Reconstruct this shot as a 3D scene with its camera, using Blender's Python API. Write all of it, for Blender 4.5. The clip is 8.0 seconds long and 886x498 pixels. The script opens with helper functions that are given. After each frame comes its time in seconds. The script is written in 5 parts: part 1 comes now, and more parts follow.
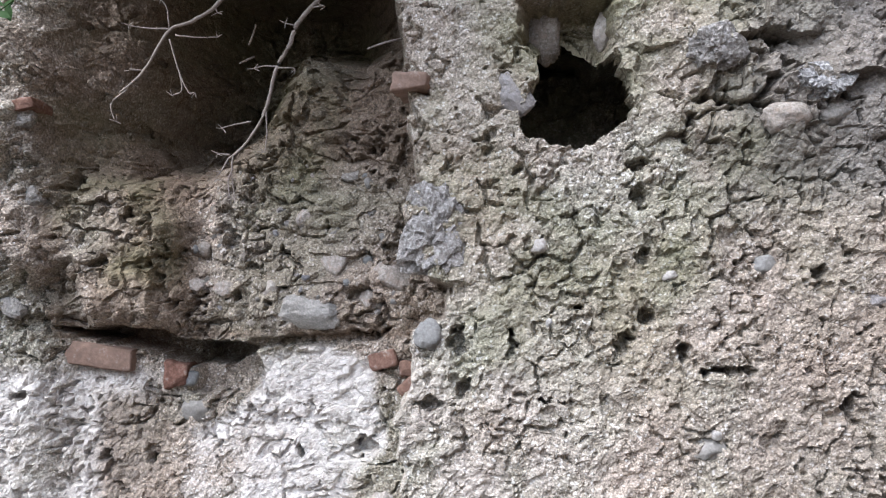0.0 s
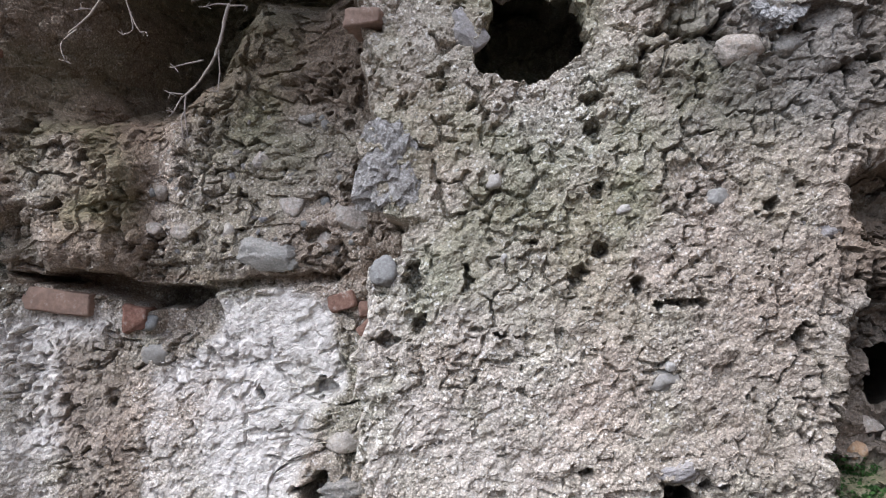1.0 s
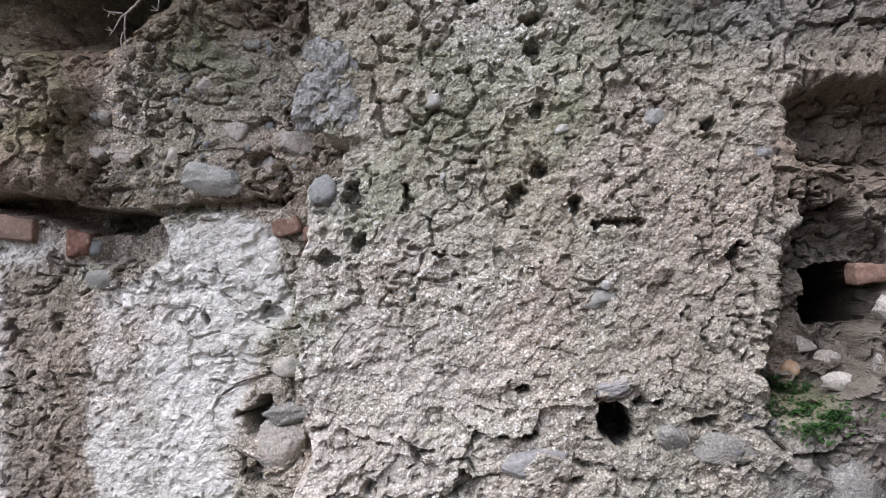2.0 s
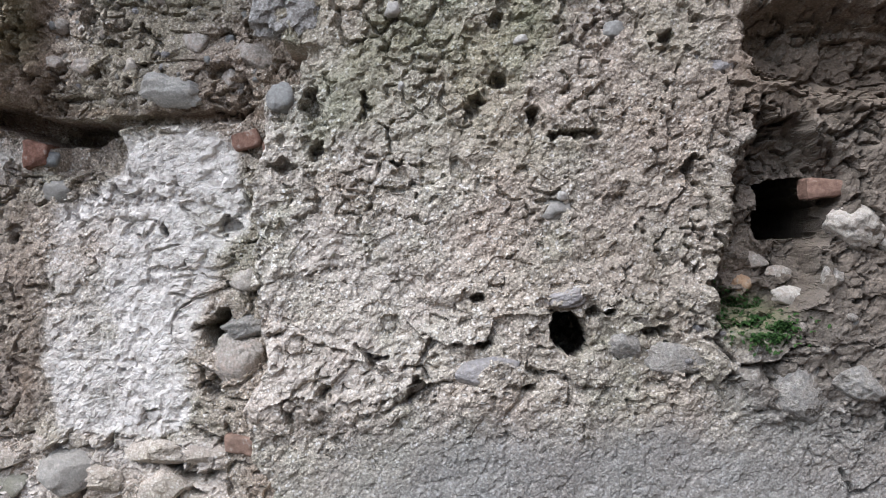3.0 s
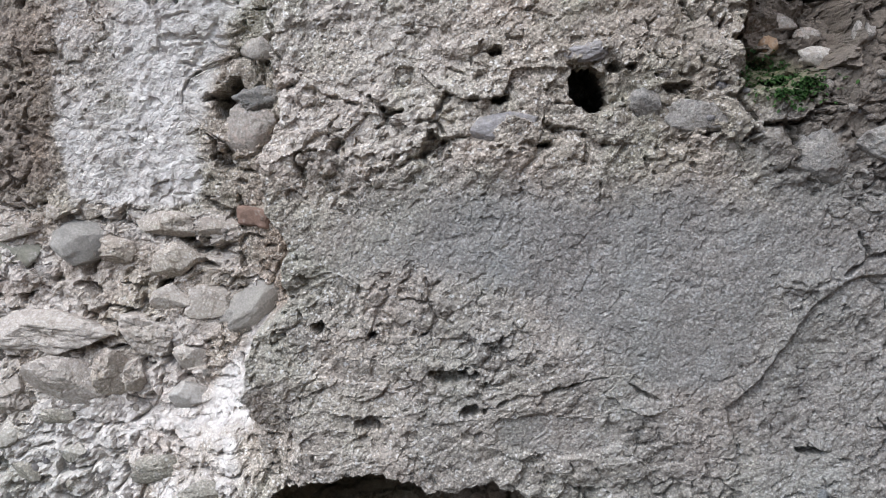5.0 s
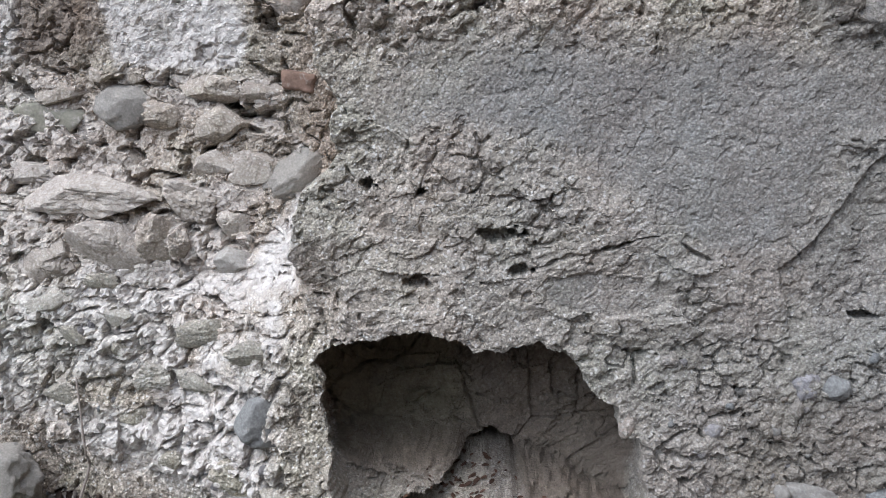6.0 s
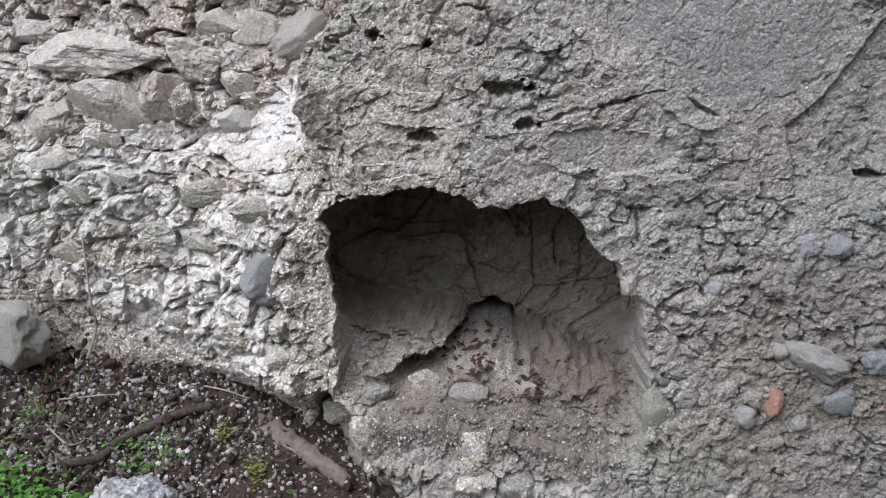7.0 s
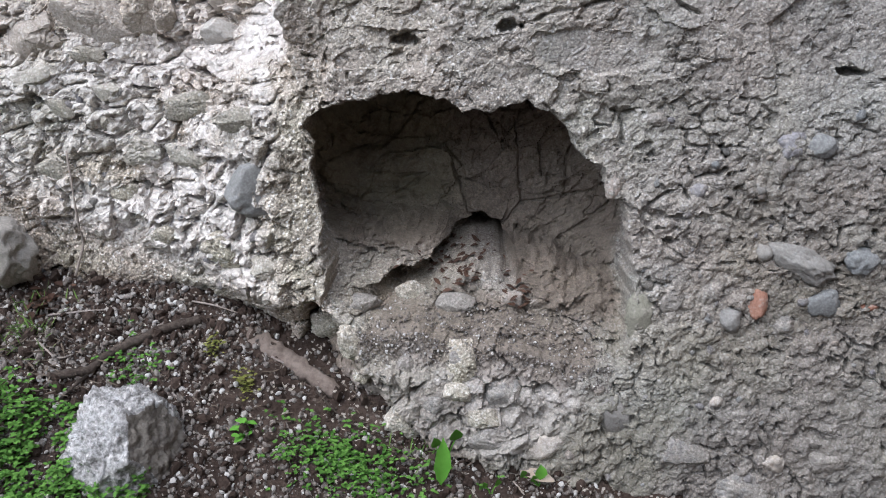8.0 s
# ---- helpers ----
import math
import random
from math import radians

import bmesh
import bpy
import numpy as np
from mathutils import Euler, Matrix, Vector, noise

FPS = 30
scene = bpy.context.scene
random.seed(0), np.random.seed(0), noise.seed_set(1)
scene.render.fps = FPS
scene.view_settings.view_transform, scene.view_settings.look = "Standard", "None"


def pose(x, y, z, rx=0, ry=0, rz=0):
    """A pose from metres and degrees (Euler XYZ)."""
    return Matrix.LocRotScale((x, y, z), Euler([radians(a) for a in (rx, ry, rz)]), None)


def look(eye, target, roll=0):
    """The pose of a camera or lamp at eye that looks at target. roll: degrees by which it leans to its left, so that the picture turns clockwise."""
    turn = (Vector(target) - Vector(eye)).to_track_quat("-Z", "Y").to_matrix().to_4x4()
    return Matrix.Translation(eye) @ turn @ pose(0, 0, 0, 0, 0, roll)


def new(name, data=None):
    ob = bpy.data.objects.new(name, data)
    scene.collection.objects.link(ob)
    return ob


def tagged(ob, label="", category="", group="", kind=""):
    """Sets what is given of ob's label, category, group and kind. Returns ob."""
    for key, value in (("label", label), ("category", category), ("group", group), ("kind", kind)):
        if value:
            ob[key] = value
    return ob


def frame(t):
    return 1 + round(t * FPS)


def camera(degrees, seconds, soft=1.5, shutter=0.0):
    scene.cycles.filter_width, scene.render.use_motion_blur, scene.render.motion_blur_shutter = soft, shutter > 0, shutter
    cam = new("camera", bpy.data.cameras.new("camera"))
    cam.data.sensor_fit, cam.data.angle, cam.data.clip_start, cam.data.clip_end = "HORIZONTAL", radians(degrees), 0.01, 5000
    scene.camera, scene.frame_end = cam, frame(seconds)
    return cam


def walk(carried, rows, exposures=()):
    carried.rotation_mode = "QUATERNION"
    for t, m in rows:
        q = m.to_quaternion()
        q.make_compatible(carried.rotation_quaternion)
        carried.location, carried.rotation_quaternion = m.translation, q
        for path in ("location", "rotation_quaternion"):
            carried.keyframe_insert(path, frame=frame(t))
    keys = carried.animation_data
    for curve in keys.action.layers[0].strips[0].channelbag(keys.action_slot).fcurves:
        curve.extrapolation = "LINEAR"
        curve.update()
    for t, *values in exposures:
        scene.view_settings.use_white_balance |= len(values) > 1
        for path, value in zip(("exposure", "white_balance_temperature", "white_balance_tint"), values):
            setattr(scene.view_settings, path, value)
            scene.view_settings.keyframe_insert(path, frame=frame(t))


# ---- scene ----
# ---- camera ----
cam = camera(52.0, 8.0, soft=1.1)
ROWS = [
    (0.0, -0.1662, -1.4995, 1.7000, 3.556, 3.982, -0.383),
    (0.5, -0.1477, -1.4956, 1.6719, 3.093, 3.032, -0.915),
    (1.0, -0.1212, -1.4934, 1.6388, 2.487, 2.259, -1.058),
    (1.5, -0.0821, -1.4938, 1.5933, 2.043, 1.565, -1.161),
    (3.0, -0.0113, -1.5026, 1.4464, 0.214, -1.342, -0.099),
    (3.5, 0.0001, -1.5000, 1.3863, -0.006, -2.145, -0.145),
    (4.0, 0.0087, -1.4950, 1.3109, 0.203, -3.501, -0.022),
    (5.5, -0.0385, -1.4916, 1.1169, 1.495, -8.524, 1.040),
    (6.0, -0.0667, -1.4995, 1.0210, 1.942, -9.715, 1.186),
    (6.5, -0.0748, -1.5109, 0.9497, 2.028, -11.767, 1.407),
    (7.0, -0.0675, -1.5285, 0.8843, 1.943, -13.651, 1.831),
    (7.5, -0.0544, -1.5458, 0.8277, 1.796, -14.732, 1.467),
    (8.0, -0.0440, -1.5583, 0.7766, 1.644, -15.509, 1.224),
]


def aim(x, y, z, yaw, pitch, roll):
    a, p = radians(yaw), radians(pitch)
    ahead = Vector((-math.sin(a) * math.cos(p), math.cos(a) * math.cos(p), math.sin(p)))
    return look((x, y, z), Vector((x, y, z)) + ahead, roll)


EXPOSURES = [(0.0, 0.70, 5540, 10), (1.5, 0.33, 5550, 11), (3.5, 0.29, 5550, 8), (5.5, 0.04, 5490, 8), (6.5, 0.03, 5470, 8), (7.5, 0.17, 5500, 9), (8.0, 0.19, 5500, 9)]
walk(cam, [(t, aim(*r)) for t, *r in ROWS], EXPOSURES)

# ---- light: open shade under a bright overcast sky, brightest from the front left ----
SUN_ELEVATION, SUN_AZIMUTH = 54.0, 224.0
world = bpy.data.worlds.new("sky")
scene.world = world
world.use_nodes = True
wn = world.node_tree
sky = wn.nodes.new("ShaderNodeTexSky")
sky.sky_type, sky.sun_disc = "NISHITA", False
sky.sun_elevation, sky.sun_rotation = radians(SUN_ELEVATION), radians(SUN_AZIMUTH)
sky.air_density, sky.dust_density, sky.ozone_density = 1.0, 6.0, 0.6
wn.links.new(sky.outputs[0], wn.nodes["Background"].inputs[0])
wn.nodes["Background"].inputs[1].default_value = 0.17
sun = new("sun", bpy.data.lights.new("sun", "SUN"))
sun.data.energy, sun.data.angle, sun.data.color = 3.0, radians(85), (1.0, 0.98, 0.96)
sa, se = radians(SUN_AZIMUTH), radians(SUN_ELEVATION)
sun_from = Vector((math.sin(sa) * math.cos(se), math.cos(sa) * math.cos(se), math.sin(se)))
sun.matrix_world = look(sun_from * 20, (0, 0, 0))


# ---- noise on arrays ----
def smooth(v):
    v = np.clip(v, 0.0, 1.0)
    return v * v * (3 - 2 * v)


TABLES = {}


def table(seed, n):
    if (seed, n) not in TABLES:
        TABLES[seed, n] = np.random.RandomState(seed).rand(n, 128, 128).astype(np.float32)
    return TABLES[seed, n]


def vnoise(x, z, size, seed):
    """Smooth noise in -1..1 with features of that size."""
    tab = table(seed, 1)[0] * 2 - 1
    u, v = x / size + 31.7, z / size + 57.3
    i, j = np.floor(u).astype(np.int32), np.floor(v).astype(np.int32)
    fu, fv = smooth(u - i), smooth(v - j)
    i0, i1, j0, j1 = i % 128, (i + 1) % 128, j % 128, (j + 1) % 128
    return (tab[i0, j0] * (1 - fu) + tab[i1, j0] * fu) * (1 - fv) + (tab[i0, j1] * (1 - fu) + tab[i1, j1] * fu) * fv


def fbm(x, z, size, seed, octaves=4):
    total, amp = 0.0, 1.0
    for k in range(octaves):
        total = total + amp * vnoise(x, z, size / 2**k, seed + k)
        amp *= 0.5
    return total / 1.9


def cells(x, z, size, seed):
    """Distances to the nearest and second nearest seed of a jittered grid, in cells, and a random number of the nearest."""
    jx, jz, jr = table(seed, 3)
    u, v = x / size + 40, z / size + 40
    i, j = np.floor(u).astype(np.int32), np.floor(v).astype(np.int32)
    f1, f2, who = np.full(u.shape, 9.0, np.float32), np.full(u.shape, 9.0, np.float32), np.zeros(u.shape, np.float32)
    for a in (-1, 0, 1):
        for b in (-1, 0, 1):
            ii, jj = (i + a) % 128, (j + b) % 128
            d = (i + a + jx[ii, jj] - u) ** 2 + (j + b + jz[ii, jj] - v) ** 2
            near = d < f1
            f2 = np.where(near, f1, np.minimum(f2, d))
            who = np.where(near, jr[ii, jj], who)
            f1 = np.where(near, d, f1)
    return np.sqrt(f1), np.sqrt(f2), who


def facets(x, z, size, seed, lean=0.5):
    """Broken lumps: the way to the nearest joint in metres, a random number of each lump, and the lump's own tilted face in metres."""
    jx, jz, jr = table(seed, 3)
    u, v = x / size + 40, z / size + 40
    i, j = np.floor(u).astype(np.int32), np.floor(v).astype(np.int32)
    shape = u.shape
    f1, f2 = np.full(shape, 9.0, np.float32), np.full(shape, 9.0, np.float32)
    who, ox, oz = np.zeros(shape, np.float32), np.zeros(shape, np.float32), np.zeros(shape, np.float32)
    for a in (-1, 0, 1):
        for b in (-1, 0, 1):
            ii, jj = (i + a) % 128, (j + b) % 128
            px, pz = i + a + jx[ii, jj] - u, j + b + jz[ii, jj] - v
            d = px * px + pz * pz
            near = d < f1
            f2 = np.where(near, f1, np.minimum(f2, d))
            who, ox, oz = np.where(near, jr[ii, jj], who), np.where(near, px, ox), np.where(near, pz, oz)
            f1 = np.where(near, d, f1)
    f1, f2 = np.sqrt(f1), np.sqrt(f2)
    turn = who * 37.7
    tilt = lean * size * (ox * np.cos(turn) + oz * np.sin(turn))
    return (f2 - f1) * size * 0.5, who, tilt


def inside(x, z, poly):
    """Signed distance to a polygon, positive inside (held at -0.2 far outside)."""
    x, z = np.asarray(x), np.asarray(z)
    px, pz = zip(*poly)
    near = (x > min(px) - 0.2) & (x < max(px) + 0.2) & (z > min(pz) - 0.2) & (z < max(pz) + 0.2)
    out = np.full(x.shape, -0.2, np.float32)
    out[near] = inside_near(x[near], z[near], poly)
    return out


def inside_near(x, z, poly):
    best, within = np.full(x.shape, 1e9, np.float32), np.zeros(x.shape, bool)
    for (ax, az), (bx, bz) in zip(poly, poly[1:] + poly[:1]):
        ex, ez = bx - ax, bz - az
        h = np.clip(((x - ax) * ex + (z - az) * ez) / (ex * ex + ez * ez), 0, 1)
        best = np.minimum(best, (x - ax - h * ex) ** 2 + (z - az - h * ez) ** 2)
        if ez:
            within ^= ((az > z) != (bz > z)) & (x < ex * (z - az) / ez + ax)
    return np.where(within, 1, -1) * np.sqrt(best)


def along(x, z, line):
    """Distance to a polyline (held at 0.1 far off)."""
    px, pz = zip(*line)
    near = (x > min(px) - 0.1) & (x < max(px) + 0.1) & (z > min(pz) - 0.1) & (z < max(pz) + 0.1)
    out = np.full(x.shape, 0.1, np.float32)
    out[near] = along_near(x[near], z[near], line)
    return out


def along_near(x, z, line):
    best = np.full(x.shape, 1e9, np.float32)
    for (ax, az), (bx, bz) in zip(line, line[1:]):
        ex, ez = bx - ax, bz - az
        h = np.clip(((x - ax) * ex + (z - az) * ez) / (ex * ex + ez * ez), 0, 1)
        best = np.minimum(best, (x - ax - h * ex) ** 2 + (z - az - h * ez) ** 2)
    return np.sqrt(best)


def spaced(lo, hi, fine, far_lo, far_hi, most=1e9):
    """Even steps between lo and hi that widen towards the far ends."""
    mid = list(np.arange(lo, hi + fine / 2, fine))
    left, right, step = [], [], fine
    p, q = mid[0], mid[-1]
    while p > far_lo or q < far_hi:
        step = min(step * 1.25, most)
        if p > far_lo:
            p = max(far_lo, p - step)
            left.append(p)
        if q < far_hi:
            q = min(far_hi, q + step)
            right.append(q)
    return np.array(left[::-1] + mid + right)


# ---- materials ----
def material(name, rough=0.9):
    m = bpy.data.materials.new(name)
    m.use_nodes = True
    b = m.node_tree.nodes["Principled BSDF"]
    b.inputs["Roughness"].default_value = rough
    b.inputs["Specular IOR Level"].default_value = 0.12
    return m, m.node_tree, b


def node(tree, kind, **sets):
    n = tree.nodes.new(kind)
    for key, value in sets.items():
        n.inputs[key.replace("_", " ")].default_value = value
    return n


def ramp(tree, source, *stops):
    n = tree.nodes.new("ShaderNodeValToRGB")
    while len(n.color_ramp.elements) < len(stops):
        n.color_ramp.elements.new(0.5)
    for e, (at, c) in zip(n.color_ramp.elements, stops):
        e.position, e.color = at, (*c, 1) if len(c) == 3 else c
    tree.links.new(source, n.inputs[0])
    return n.outputs[0]


def mix(tree, fac, a, b, blend="MIX"):
    n = tree.nodes.new("ShaderNodeMix")
    n.data_type, n.blend_type = "RGBA", blend
    for value, socket in ((fac, n.inputs[0]), (a, n.inputs[6]), (b, n.inputs[7])):
        if isinstance(value, bpy.types.NodeSocket):
            tree.links.new(value, socket)
        else:
            socket.default_value = value if isinstance(value, (int, float)) else (*value, 1)
    return n.outputs[2]


def bump(tree, bsdf, height, strength, distance):
    n = node(tree, "ShaderNodeBump", Strength=strength, Distance=distance)
    tree.links.new(height, n.inputs["Height"])
    tree.links.new(n.outputs[0], bsdf.inputs["Normal"])


def coords(tree):
    return tree.nodes.new("ShaderNodeTexCoord").outputs["Object"]


def tex_noise(tree, co, scale, detail=4, rough=0.6):
    n = node(tree, "ShaderNodeTexNoise", Scale=scale, Detail=detail, Roughness=rough)
    tree.links.new(co, n.inputs["Vector"])
    return n.outputs[0]


def tex_cells(tree, co, scale, out="Color"):
    n = node(tree, "ShaderNodeTexVoronoi", Scale=scale)
    tree.links.new(co, n.inputs["Vector"])
    return n.outputs[out]


def tex_edges(tree, co, scale):
    """Distance to the joints of a broken pattern."""
    n = node(tree, "ShaderNodeTexVoronoi", Scale=scale)
    n.feature = "DISTANCE_TO_EDGE"
    tree.links.new(co, n.inputs["Vector"])
    return n.outputs["Distance"]


def warp(tree, co, scale, amount):
    """Coordinates pushed about by noise."""
    n = node(tree, "ShaderNodeTexNoise", Scale=scale, Detail=4, Roughness=0.65)
    tree.links.new(co, n.inputs["Vector"])
    v = tree.nodes.new("ShaderNodeVectorMath")
    v.operation = "MULTIPLY_ADD"
    tree.links.new(n.outputs["Color"], v.inputs[0])
    v.inputs[1].default_value = (amount, amount, amount)
    tree.links.new(co, v.inputs[2])
    return v.outputs[0]


def grains(tree, co, scale):
    """A random grey for each grain of that many to the metre."""
    n = node(tree, "ShaderNodeSeparateColor")
    tree.links.new(tex_cells(tree, co, scale), n.inputs[0])
    return n.outputs[0]


def wall_material():
    m, t, b = material("lime mortar", 0.95)
    co = coords(t)
    g1, g2, g3 = grains(t, co, 150), grains(t, co, 320), grains(t, co, 55)
    n1, n2 = tex_noise(t, co, 9, 6, 0.65), tex_noise(t, co, 45, 6, 0.7)
    g4 = tex_noise(t, co, 240, 3, 0.75)
    base = ramp(t, g1, (0.0, (0.16, 0.148, 0.13)), (0.4, (0.32, 0.30, 0.27)), (0.8, (0.43, 0.41, 0.375)), (1.0, (0.74, 0.73, 0.70)))
    fine = ramp(t, g2, (0.0, (0.11, 0.102, 0.092)), (0.45, (0.33, 0.31, 0.28)), (0.85, (0.50, 0.48, 0.44)), (1.0, (0.85, 0.84, 0.81)))
    c = mix(t, 0.5, base, fine)
    c = mix(t, 0.3, c, ramp(t, g3, (0.0, (0.22, 0.212, 0.20)), (0.5, (0.36, 0.335, 0.295)), (1.0, (0.47, 0.44, 0.39))))
    c = mix(t, 0.45, c, ramp(t, g4, (0.33, (0.10, 0.095, 0.088)), (0.5, (0.36, 0.34, 0.31)), (0.66, (0.72, 0.70, 0.67))))
    c = mix(t, ramp(t, n1, (0.35, (0, 0, 0)), (0.7, (1, 1, 1))), c, mix(t, 0.35, c, (0.40, 0.345, 0.28)))
    tint = ramp(t, tex_noise(t, co, 4.5, 5, 0.6), (0.36, (0.42, 0.355, 0.30)), (0.5, (0.38, 0.36, 0.32)), (0.62, (0.33, 0.345, 0.285)))
    c = mix(t, 0.55, c, mix(t, 1.0, c, mix(t, 1.0, tint, (2.7, 2.7, 2.7), "MULTIPLY"), "MULTIPLY"))
    speck = ramp(t, tex_noise(t, co, 250, 2, 0.8), (0.32, (0.34, 0.33, 0.32)), (0.47, (0.92, 0.92, 0.92)), (0.59, (1.15, 1.15, 1.15)), (0.70, (2.0, 2.0, 2.0)))
    c = mix(t, 1.0, c, speck, "MULTIPLY")
    flakes = ramp(t, grains(t, co, 260), (0.93, (0, 0, 0)), (0.95, (0.7, 0.7, 0.7)))
    c = mix(t, flakes, c, (0.78, 0.77, 0.74))
    masks = t.nodes.new("ShaderNodeVertexColor")
    masks.layer_name = "kinds"
    sep = node(t, "ShaderNodeSeparateColor")
    t.links.new(masks.outputs[0], sep.inputs[0])
    lime, earth_shade, moss = sep.outputs
    second = t.nodes.new("ShaderNodeVertexColor")
    second.layer_name = "kinds_more"
    sep2 = node(t, "ShaderNodeSeparateColor")
    t.links.new(second.outputs[0], sep2.inputs[0])
    cement, pink, clay_shade = sep2.outputs
    grey = mix(t, 0.6, c, ramp(t, g2, (0.0, (0.085, 0.085, 0.085)), (0.6, (0.19, 0.19, 0.188)), (1.0, (0.42, 0.42, 0.41))))
    grey = mix(t, 0.4, grey, ramp(t, n1, (0.34, (0.125, 0.125, 0.123)), (0.52, (0.172, 0.169, 0.163)), (0.66, (0.205, 0.211, 0.217))))
    c = mix(t, cement, c, grey)
    c = mix(t, pink, c, mix(t, 0.45, c, (0.46, 0.385, 0.325)))
    # brown earth; its mask also carries the shade of recess and holes
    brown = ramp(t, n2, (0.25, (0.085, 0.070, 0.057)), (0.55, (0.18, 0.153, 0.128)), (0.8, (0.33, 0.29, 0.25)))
    c = mix(t, earth_shade, c, mix(t, 0.45, mix(t, 1.0, c, (0.60, 0.505, 0.425), "MULTIPLY"), brown))
    # clay tone, lowered to hold niche shade and the dimmer right side
    c = mix(t, clay_shade, c, mix(t, 0.6, mix(t, 1.0, c, (0.60, 0.53, 0.47), "MULTIPLY"), ramp(t, n2, (0.3, (0.105, 0.092, 0.078)), (0.7, (0.215, 0.185, 0.155)))))
    white = ramp(t, n2, (0.30, (0.27, 0.24, 0.212)), (0.46, (0.52, 0.475, 0.435)), (0.64, (0.72, 0.68, 0.635)))
    white = mix(t, 0.35, white, ramp(t, g1, (0.0, (0.26, 0.24, 0.22)), (0.35, (0.62, 0.61, 0.59)), (1.0, (0.84, 0.835, 0.82))))
    c = mix(t, mix(t, 0.92, (0, 0, 0), lime), c, white)
    green = ramp(t, n2, (0.3, (0.075, 0.088, 0.032)), (0.7, (0.22, 0.225, 0.11)))
    c = mix(t, moss, c, mix(t, 0.6, c, green))
    # hairline cracks round the crumbs, where the plaster has opened
    warped = warp(t, co, 45, 0.014)
    fine_cracks = ramp(t, tex_edges(t, warped, 34), (0.0, (1, 1, 1)), (0.035, (0.75, 0.75, 0.75)), (0.075, (0, 0, 0)))
    fine_cracks = mix(t, ramp(t, tex_noise(t, co, 17, 4, 0.6), (0.53, (0, 0, 0)), (0.66, (0.6, 0.6, 0.6))), (0, 0, 0), fine_cracks)
    long_cracks = ramp(t, tex_edges(t, warped, 15), (0.0, (1, 1, 1)), (0.018, (0.8, 0.8, 0.8)), (0.04, (0, 0, 0)))
    long_cracks = mix(t, ramp(t, tex_noise(t, co, 8, 4, 0.6), (0.52, (0, 0, 0)), (0.62, (0.8, 0.8, 0.8))), (0, 0, 0), long_cracks)
    open_cracks = mix(t, 1.0, fine_cracks, long_cracks, "LIGHTEN")
    open_cracks = mix(t, mix(t, 1.0, cement, lime, "LIGHTEN"), open_cracks, mix(t, 0.8, open_cracks, (0, 0, 0)))
    c = mix(t, open_cracks, c, mix(t, 1.0, c, (0.48, 0.44, 0.40), "MULTIPLY"))
    t.links.new(c, b.inputs["Base Color"])
    h = mix(t, 0.45, mix(t, 0.5, tex_noise(t, co, 130, 4, 0.7), tex_noise(t, co, 310, 3, 0.7)), tex_cells(t, co, 230, "Distance"))
    h = mix(t, open_cracks, h, mix(t, 0.75, h, (0, 0, 0)))
    h = mix(t, cement, h, mix(t, 0.2, h, (0.4, 0.4, 0.4)))
    bump(t, b, h, 1.0, 0.003)
    return m


def stone_material(name, dark, mid, light, grain=220, rough=0.8, rel=0.002, cover=0.52, vary=0.35):
    m, t, b = material(name, rough)
    co = coords(t)
    info = t.nodes.new("ShaderNodeObjectInfo").outputs["Random"]
    n1, n2 = tex_noise(t, co, 22, 5, 0.65), tex_noise(t, co, grain, 4, 0.7)
    c = ramp(t, n1, (0.3, dark), (0.5, mid), (0.72, light))
    c = mix(t, 0.6, c, ramp(t, n2, (0.37, dark), (0.5, mid), (0.63, light)))
    c = mix(t, ramp(t, info, (0.0, (0.0, 0.0, 0.0)), (1.0, (vary, vary, vary))), c, (0.36, 0.31, 0.25))
    dust = ramp(t, tex_noise(t, co, 60, 5, 0.7), (cover, (0, 0, 0)), (cover + 0.14, (0.8, 0.8, 0.8)))
    c = mix(t, dust, c, ramp(t, tex_noise(t, co, 210, 4, 0.75), (0.34, (0.16, 0.145, 0.125)), (0.5, (0.32, 0.295, 0.262)), (0.66, (0.50, 0.475, 0.44))))
    t.links.new(c, b.inputs["Base Color"])
    bump(t, b, mix(t, 0.4, n2, n1), 0.8, rel)
    return m


